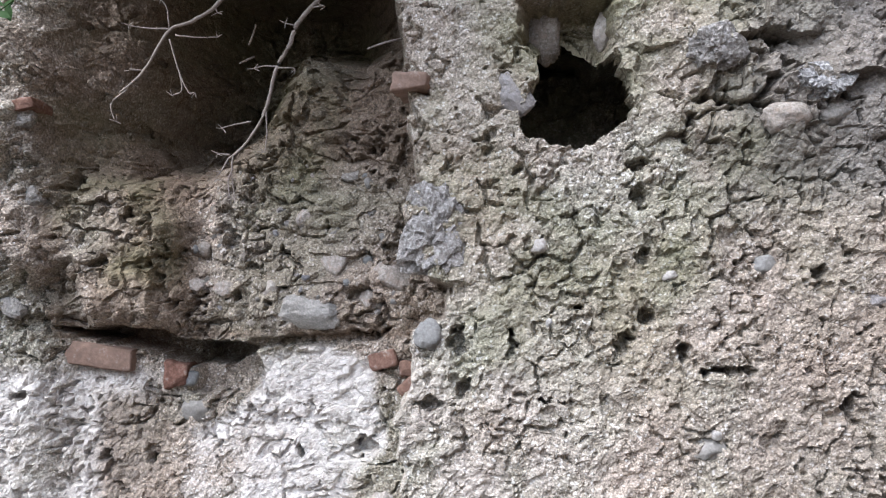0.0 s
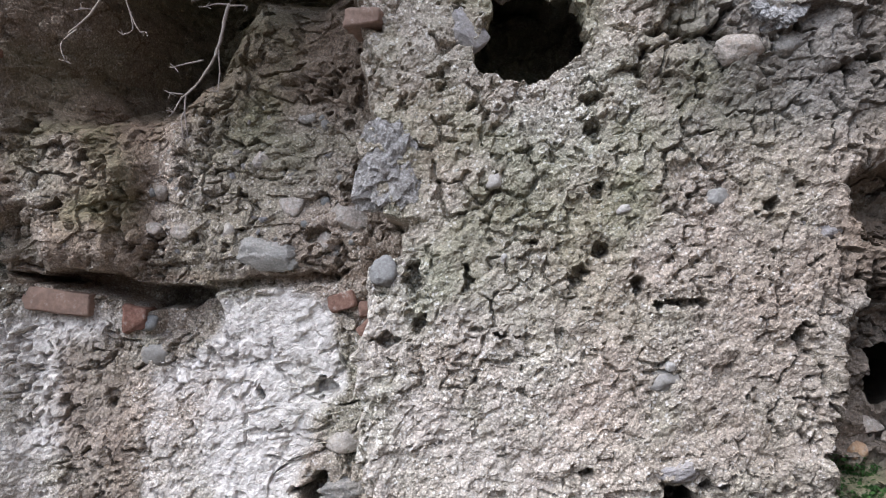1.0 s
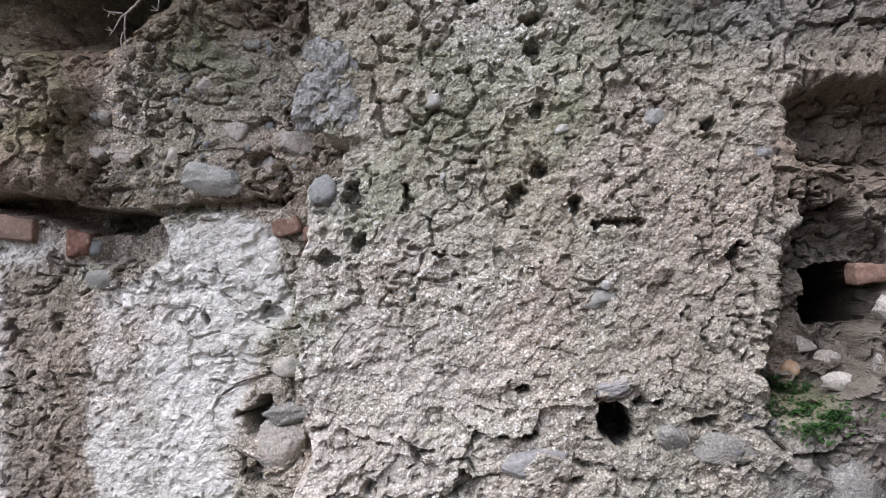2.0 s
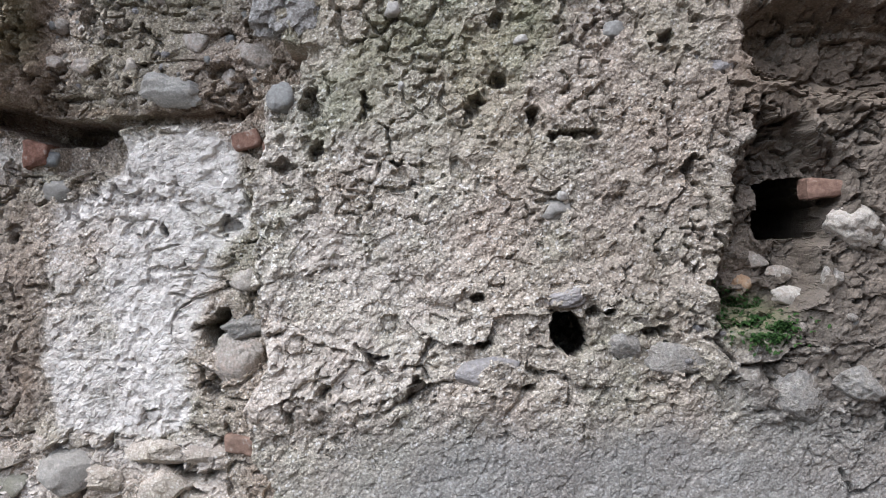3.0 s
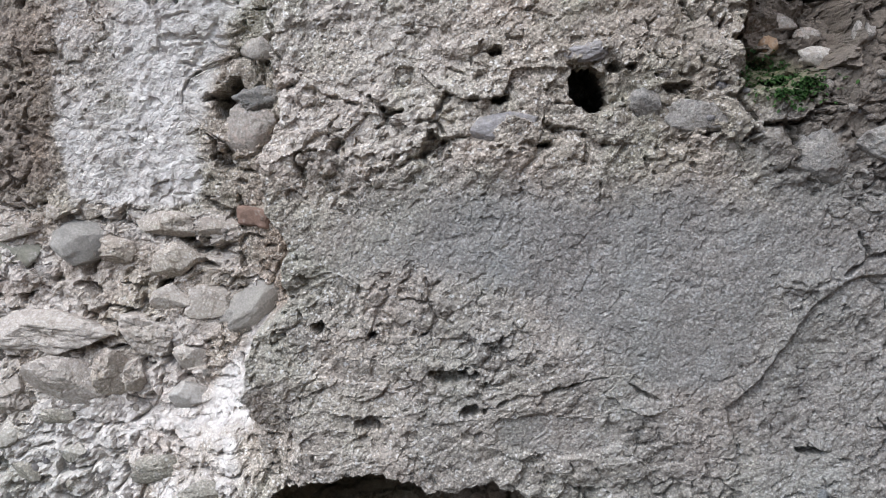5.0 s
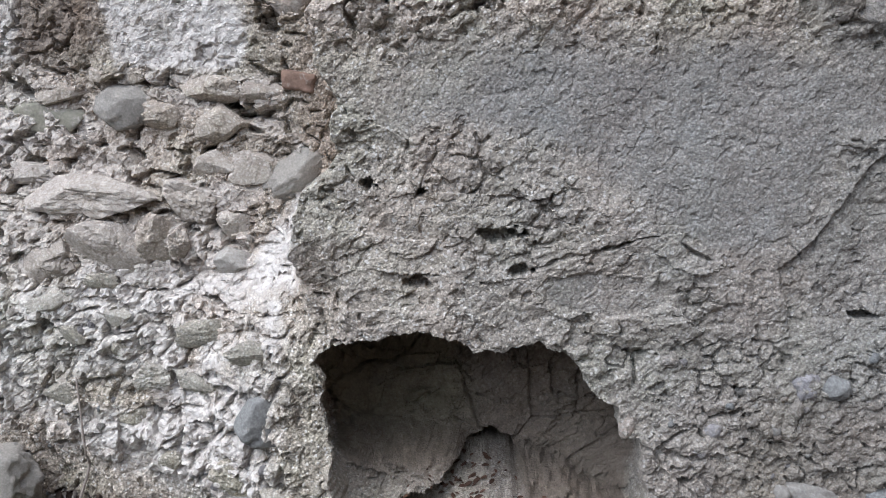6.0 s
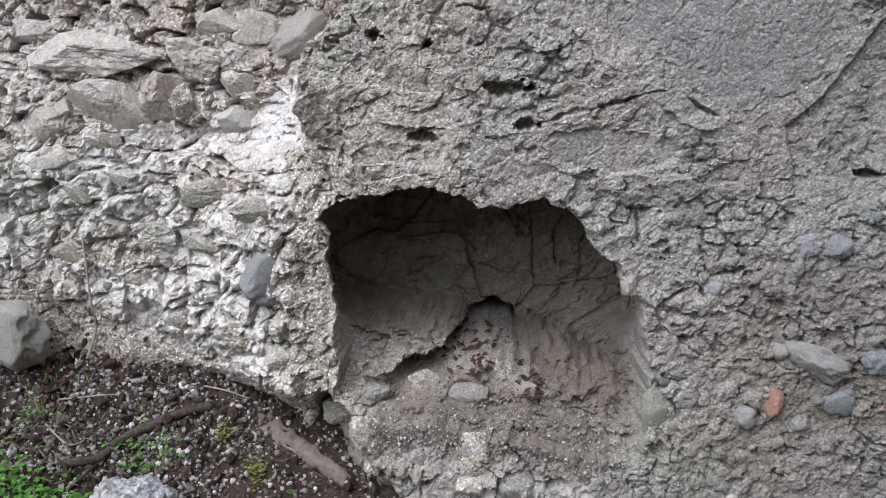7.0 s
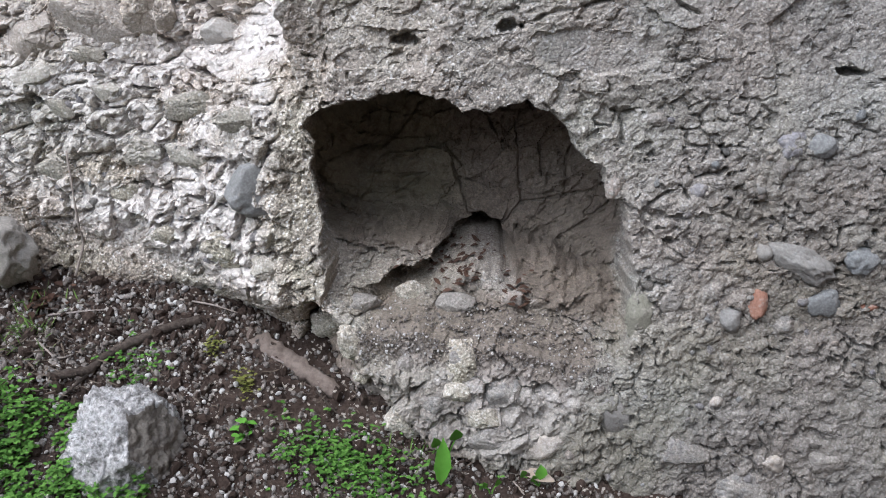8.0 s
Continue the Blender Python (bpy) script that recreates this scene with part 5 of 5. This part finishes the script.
def tufts_on_wall(name, label, mat, count, cx, cz, sx, sz, size, seed):
    rs = np.random.RandomState(seed)
    bm = bmesh.new()
    for _ in range(count):
        x, z = cx + rs.randn() * sx, cz + rs.randn() * sz
        y = float(wall_y(x, z)) - 0.001
        for k in range(2):
            leaf(bm, (x, y, z), (rs.uniform(-1, 1), -0.7, rs.uniform(-0.8, 0.5)), (0, -0.5, 1), size * rs.uniform(0.6, 1.3), size * 0.55, 0.3)
    return tagged(part(name, bm, mat), label, "moss", kind="stuff")


tufts_on_wall("moss", "dark green moss below the square socket", MOSS, 420, 0.515, 1.285, 0.026, 0.016, 0.008, 811)
tufts_on_wall("moss", "thin moss on the socket's edge", MOSS, 160, 0.47, 1.31, 0.02, 0.02, 0.006, 812)


def leafy_plant(label, x, y, leaves, seed, mat=WEED):
    z = on_ground(x, y)
    top = new("weed")
    top.location = (x, y, z)
    tagged(top, label, "weed", "weeds at the wall's foot")
    for k, (dx, dz, length, width, hangs) in enumerate(leaves):
        st = stem("plant_stem", [(0, 0, -0.01), (dx * 0.5, -0.005, dz * 0.6), (dx, -0.012, dz)], 0.0016, 0.001, mat, top, seed + k)
        bm = bmesh.new()
        leaf(bm, (dx, -0.012, dz), (dx * 2, -0.25, -1.0 if hangs else 0.35), (0.3, -1, 0.35), length, width, 0.1)
        part("leaf", bm, mat, top)
    return top


leafy_plant("young weed with broad bright green leaves", -0.078, -0.10, [(0.0, 0.088, 0.085, 0.032, True), (0.02, 0.085, 0.035, 0.026, False), (-0.012, 0.07, 0.03, 0.02, False)], 820)
leafy_plant("small weed with a round green leaf", 0.098, -0.075, [(0.0, 0.045, 0.028, 0.024, True), (-0.03, 0.02, 0.022, 0.016, False), (-0.012, 0.012, 0.02, 0.014, False)], 830)
leafy_plant("tiny weed seedling with narrow leaves", 0.01, -0.10, [(0.01, 0.02, 0.022, 0.014, False), (-0.012, 0.014, 0.02, 0.012, False)], 840)


def fern_top():
    top = new("hanging_plant")
    tagged(top, "green leafy plant hanging from the wall top", "plant")
    rs = np.random.RandomState(850)
    for k in range(4):
        x, z = -1.13 + 0.022 * k + rs.uniform(-0.01, 0.01), 2.30
        st = [(x, 0.12, z), (x + rs.uniform(-0.02, 0.03), 0.06, z - 0.03), (x + rs.uniform(-0.02, 0.05), 0.02, z - rs.uniform(0.05, 0.1))]
        stem("plant_stem", st, 0.002, 0.001, MOSS, top, 851 + k)
        for j in range(4):
            bm = bmesh.new()
            p = Vector(st[1]).lerp(Vector(st[2]), j / 3)
            leaf(bm, p, (rs.uniform(-1, 1), -0.3, rs.uniform(-1, 0.2)), (0, -1, 0.4), rs.uniform(0.025, 0.04), 0.016, 0.2)
            part("leaf", bm, MOSS, top)
    return top


fern_top()


# ---- loose things on the bank ----
def rock(label, at, size, seed, mat, detail=5, rough=0.42):
    ob = part("rock", lump(*size, seed, rough, detail, 8, 0.75), mat)
    ob.matrix_world = pose(*at, 0, 0, 20)
    return tagged(ob, label, "rock")


def crusted_rock():
    """A block with a pitted pale crust and one broken brown side."""
    bm = bmesh.new()
    bmesh.ops.create_icosphere(bm, subdivisions=6, radius=1.0)
    rs = np.random.RandomState(907)
    shift = Vector((3.1, 8.2, 5.5))
    broken = Vector((0.86, -0.42, 0.22)).normalized()
    cuts = [(broken, 0.74), (Vector((-0.3, -0.9, 0.35)).normalized(), 0.74), (Vector((-0.75, -0.3, 0.6)).normalized(), 0.80), (Vector((0.1, 0.1, 1.0)).normalized(), 0.82), (Vector((-0.7, -0.5, -0.6)).normalized(), 0.78), (Vector((0.45, -0.8, -0.35)).normalized(), 0.80)]
    side = set()
    for v in bm.verts:
        n = v.co.normalized()
        r = 1.08 + 0.12 * noise.noise(n * 1.6 + shift) + 0.08 * noise.noise(n * 3.5 + shift)
        bare = 0.0
        for c, h in cuts:
            k = n.dot(c)
            h = h * (1 + 0.10 * noise.noise(n * 2.6 + shift * 2) + 0.05 * noise.noise(n * 6 + shift))
            if k * r > h:
                r = 0.28 * r + 0.72 * h / k
                bare = 1.0 if c is broken else 0.0
        crust = 0.07 * noise.noise(n * 6 + shift) + 0.08 * abs(noise.noise(n * 11 + shift)) - 0.09 * abs(noise.noise(n * 19 + shift)) + 0.03 * noise.noise(n * 40 + shift)
        r += crust * (0.55 if bare else 1.0)
        if bare:
            side.add(v)
        v.co = Vector((n.x * r * 0.098, n.y * r * 0.088, n.z * r * 0.122))
    for f in bm.faces:
        f.material_index = 1 if all(v in side for v in f.verts) else 0
    ob = part("rock", bm, ROCK)
    ob.data.materials.append(ROCK_SIDE)
    ob.matrix_world = pose(-0.638, -0.14, -0.004)
    return tagged(ob, "loose white-crusted rock with one brown broken side on the grassy bank", "rock")


crusted_rock()
rock("smooth grey boulder lying against the wall's foot", (-0.945, 0.075, 0.30), (0.07, 0.06, 0.082), 913, STONE["paleg"], 5, 0.3)


def lying(points, lift):
    return [(x, y, on_ground(x, y) + lift) for x, y in points]


stick = tagged(new("stick"), "crooked dark dead stick lying on the soil", "stick")
stem("stick_stem", lying([(-0.555, 0.072), (-0.609, 0.053), (-0.676, 0.025), (-0.712, 0.005), (-0.733, -0.027), (-0.757, -0.047), (-0.80, -0.055)], 0.008), 0.0105, 0.0085, DEAD_WOOD, stick, 920)
stem("side_twig", lying([(-0.735, -0.03), (-0.752, -0.06), (-0.775, -0.085)], 0.006), 0.005, 0.003, DEAD_WOOD, stick, 921)


def flat_board():
    a, b = Vector((-0.462, 0.072, 0)), Vector((-0.278, -0.002, 0))
    bm = bmesh.new()
    rs = np.random.RandomState(930)
    way = (b - a).normalized()
    side = Vector((-way.y, way.x, 0))
    n, rows = 26, []
    for k in range(n + 1):
        f = k / n
        w = 0.014 * (1 - 0.35 * f) * (1 + 0.25 * rs.uniform(-1, 1)) * (0.5 if k in (0, n) else 1)
        c = a.lerp(b, f)
        ring = []
        for s, lift in ((-1, -0.014), (-1, 0.001), (-0.7, 0.006), (0.7, 0.007), (1, 0.002), (1, -0.014)):
            p = c + side * s * w
            ring.append(bm.verts.new((p.x, p.y, float(ground_z(c.x, c.y)) + 0.8 * (p.y - c.y) + lift + 0.009 + 0.003 * rs.uniform(-1, 1))))
        rows.append(ring)
    for r, q in zip(rows, rows[1:]):
        for k in range(6):
            bm.faces.new((r[k], q[k], q[(k + 1) % 6], r[(k + 1) % 6]))
    bm.faces.new(rows[0])
    bm.faces.new(rows[-1][::-1])
    return tagged(part("board", bm, BOARD), "dusty brown strip of board half buried in soil", "board")


flat_board()

for k, line in enumerate([[(-0.606, 0.11), (-0.54, 0.10), (-0.487, 0.095)], [(-0.319, -0.007), (-0.27, -0.03), (-0.23, -0.047)], [(-0.411, 0.034), (-0.37, 0.03), (-0.336, 0.034)], [(-0.548, -0.095), (-0.52, -0.12), (-0.501, -0.122)],
                         [(-0.577, -0.045), (-0.55, -0.07), (-0.544, -0.111)], [(-0.80, 0.02), (-0.75, 0.0), (-0.72, 0.015)], [(-0.86, 0.01), (-0.80, -0.02), (-0.77, -0.01)], [(-0.86, -0.04), (-0.82, -0.01), (-0.78, -0.03)],
                         [(0.0, -0.06), (0.04, -0.075), (0.07, -0.1)], [(-0.70, 0.08), (-0.69, 0.05), (-0.695, 0.03)], [(-0.84, 0.05), (-0.78, 0.06), (-0.74, 0.07)]]):
    top = tagged(new("loose_straw"), "thin dry brown straw lying on the soil", "straw", "loose straws")
    stem("straw_piece", lying(line, 0.006), 0.0022, 0.0014, DEAD_WOOD if k % 2 else PALE_TWIG, top, 940 + k)

vine = tagged(new("dry_vine"), "thin dry grey stem growing up the wall's foot", "vine")
stem("vine_stem", [(x, float(wall_y(x, z)) - 0.012, z) for x, z in ((-0.811, 0.235), (-0.795, 0.30), (-0.793, 0.341), (-0.797, 0.418), (-0.805, 0.482))], 0.003, 0.0018, PALE_TWIG, vine, 960)

bm = bmesh.new()
leaf(bm, (0, 0, 0), (0.9, -0.35, 0.0), (0, -0.6, 1), 0.065, 0.026, 0.15)
dry = part("dry_leaf", bm, DRY_LEAF)
dry.matrix_world = pose(0.062, -0.07, on_ground(0.062, -0.07) + 0.012)
tagged(dry, "single curled dry tan leaf on the soil", "leaf")


def grit(name, label, count, spot, lo, hi, seed, mat):
    """Many little stones in one mesh."""
    base = bmesh.new()
    bmesh.ops.create_icosphere(base, subdivisions=1, radius=1.0)
    vs = np.array([v.co[:] for v in base.verts])
    fs = np.array([[v.index for v in f.verts] for f in base.faces])
    base.free()
    rs = np.random.RandomState(seed)
    co, faces, made = [], [], 0
    while made < count:
        x, y, z = spot(rs)
        r = lo + (hi - lo) * rs.rand() ** 3.4
        turn = np.array(Euler(rs.rand(3) * 6).to_matrix())
        pts = (vs * (1 + 0.25 * rs.uniform(-1, 1, (len(vs), 1)))) * [r, r * rs.uniform(0.5, 0.9), r * rs.uniform(0.5, 0.9)] @ turn
        co.append(pts + [x, y, z + r * 0.25])
        faces.append(fs + made * len(vs))
        made += 1
    me = bpy.data.meshes.new(name)
    me.from_pydata(np.concatenate(co).tolist(), [], np.concatenate(faces).tolist())
    me.materials.append(mat)
    return tagged(new(name, me), label, "gravel", kind="stuff")


def bank_spot(rs):
    while True:
        x, y = rs.uniform(-1.1, 0.25), rs.uniform(-0.3, 0.2)
        dense = 0.35 + 0.65 * float(vnoise(np.array([x]), np.array([y]), 0.10, 971)[0] > 0.0) + 0.8 * math.exp(-((x + 0.62) ** 2 + (y - 0.06) ** 2) / 0.012)
        if rs.rand() < dense * 0.6 and y < wall_y(x, on_ground(x, y)) + 0.005:
            return x, y, on_ground(x, y)


def sill_spot(rs):
    while True:
        x, z = rs.uniform(-0.24, 0.22), rs.uniform(0.09, 0.245)
        line = float(np.interp(x, [-0.25, -0.08, 0.12, 0.22], [0.175, 0.185, 0.16, 0.14]))
        if abs(z - line) < 0.055 * rs.rand() + 0.004:
            return x, float(wall_y(x, z)) - 0.002, z


grit("gravel", "small white and grey grit scattered on the soil", 14000, bank_spot, 0.0011, 0.0085, 981, GRIT)
grit("soil_clods", "brown crumbs and clods of the dark soil", 1500, bank_spot, 0.004, 0.017, 983, ground.data.materials[0])
grit("gravel", "pale grit lying on the niche's sill", 2600, sill_spot, 0.0012, 0.0040, 982, GRIT)


def litter(name, label, category, mat, spots, size, slim, seed, stand=0.15):
    """Flat dead leaves or blades in one mesh."""
    rs = np.random.RandomState(seed)
    bm = bmesh.new()
    for x, y, z in spots(rs):
        a = rs.uniform(0, 2 * math.pi)
        s = size * rs.uniform(0.6, 1.4)
        leaf(bm, (x, y, z), (math.cos(a), math.sin(a), rs.uniform(-0.1, stand)), (rs.uniform(-0.4, 0.4), -0.5, 1), s, s * slim, rs.uniform(-0.2, 0.4))
    return tagged(part(name, bm, mat), label, category, kind="stuff")


def spread(count, cx, cy, sx, sy, lift=0.004):
    def spots(rs):
        for _ in range(count):
            x, y = cx + rs.randn() * sx, cy + rs.randn() * sy
            y = min(y, float(wall_y(x, on_ground(x, y))) - 0.012)
            yield x, y, on_ground(x, y) + lift
    return spots


def on_wall(count, cx, cz, sx, sz):
    def spots(rs):
        for _ in range(count):
            x, z = cx + rs.randn() * sx, cz + rs.randn() * sz
            yield x, float(wall_y(x, z)) - 0.004 - 0.014 * rs.rand(), z
    return spots


BROWN_LEAF = leaf_material("rusty dead leaf", (0.030, 0.018, 0.013), (0.105, 0.06, 0.042))
STRAW = leaf_material("grey brown straw", (0.045, 0.034, 0.026), (0.17, 0.14, 0.11))
BLADE = leaf_material("thin grass blade", (0.05, 0.10, 0.02), (0.13, 0.20, 0.05))
litter("dead_leaves", "rusty dead leaves piled beside the boulder", "leaves", BROWN_LEAF, spread(60, -0.862, 0.075, 0.018, 0.02), 0.022, 0.5, 1001)
litter("dead_leaves", "rusty dead leaves caught at the niche's back", "leaves", BROWN_LEAF, on_wall(110, -0.07, 0.275, 0.045, 0.014), 0.015, 0.45, 1002, 0.9)
litter("dead_leaves", "rusty dead leaves in the niche's corner", "leaves", BROWN_LEAF, on_wall(30, 0.06, 0.24, 0.016, 0.010), 0.014, 0.45, 1003, 0.9)
litter("straw_litter", "grey brown straw and leaf litter on the bank", "litter", STRAW, spread(190, -0.84, -0.02, 0.09, 0.035), 0.03, 0.10, 1004)
litter("straw_litter", "sparse brown litter over the dark soil", "litter", STRAW, spread(220, -0.45, -0.03, 0.22, 0.06), 0.018, 0.13, 1005)
litter("grass_blades", "few thin green grass blades on the bank", "grass", BLADE, spread(70, -0.86, 0.02, 0.035, 0.03), 0.03, 0.07, 1006, 2.5)
litter("grass_blades", "few thin green grass blades by the wall's foot", "grass", BLADE, spread(24, -0.13, -0.06, 0.03, 0.012), 0.025, 0.08, 1007, 2.5)
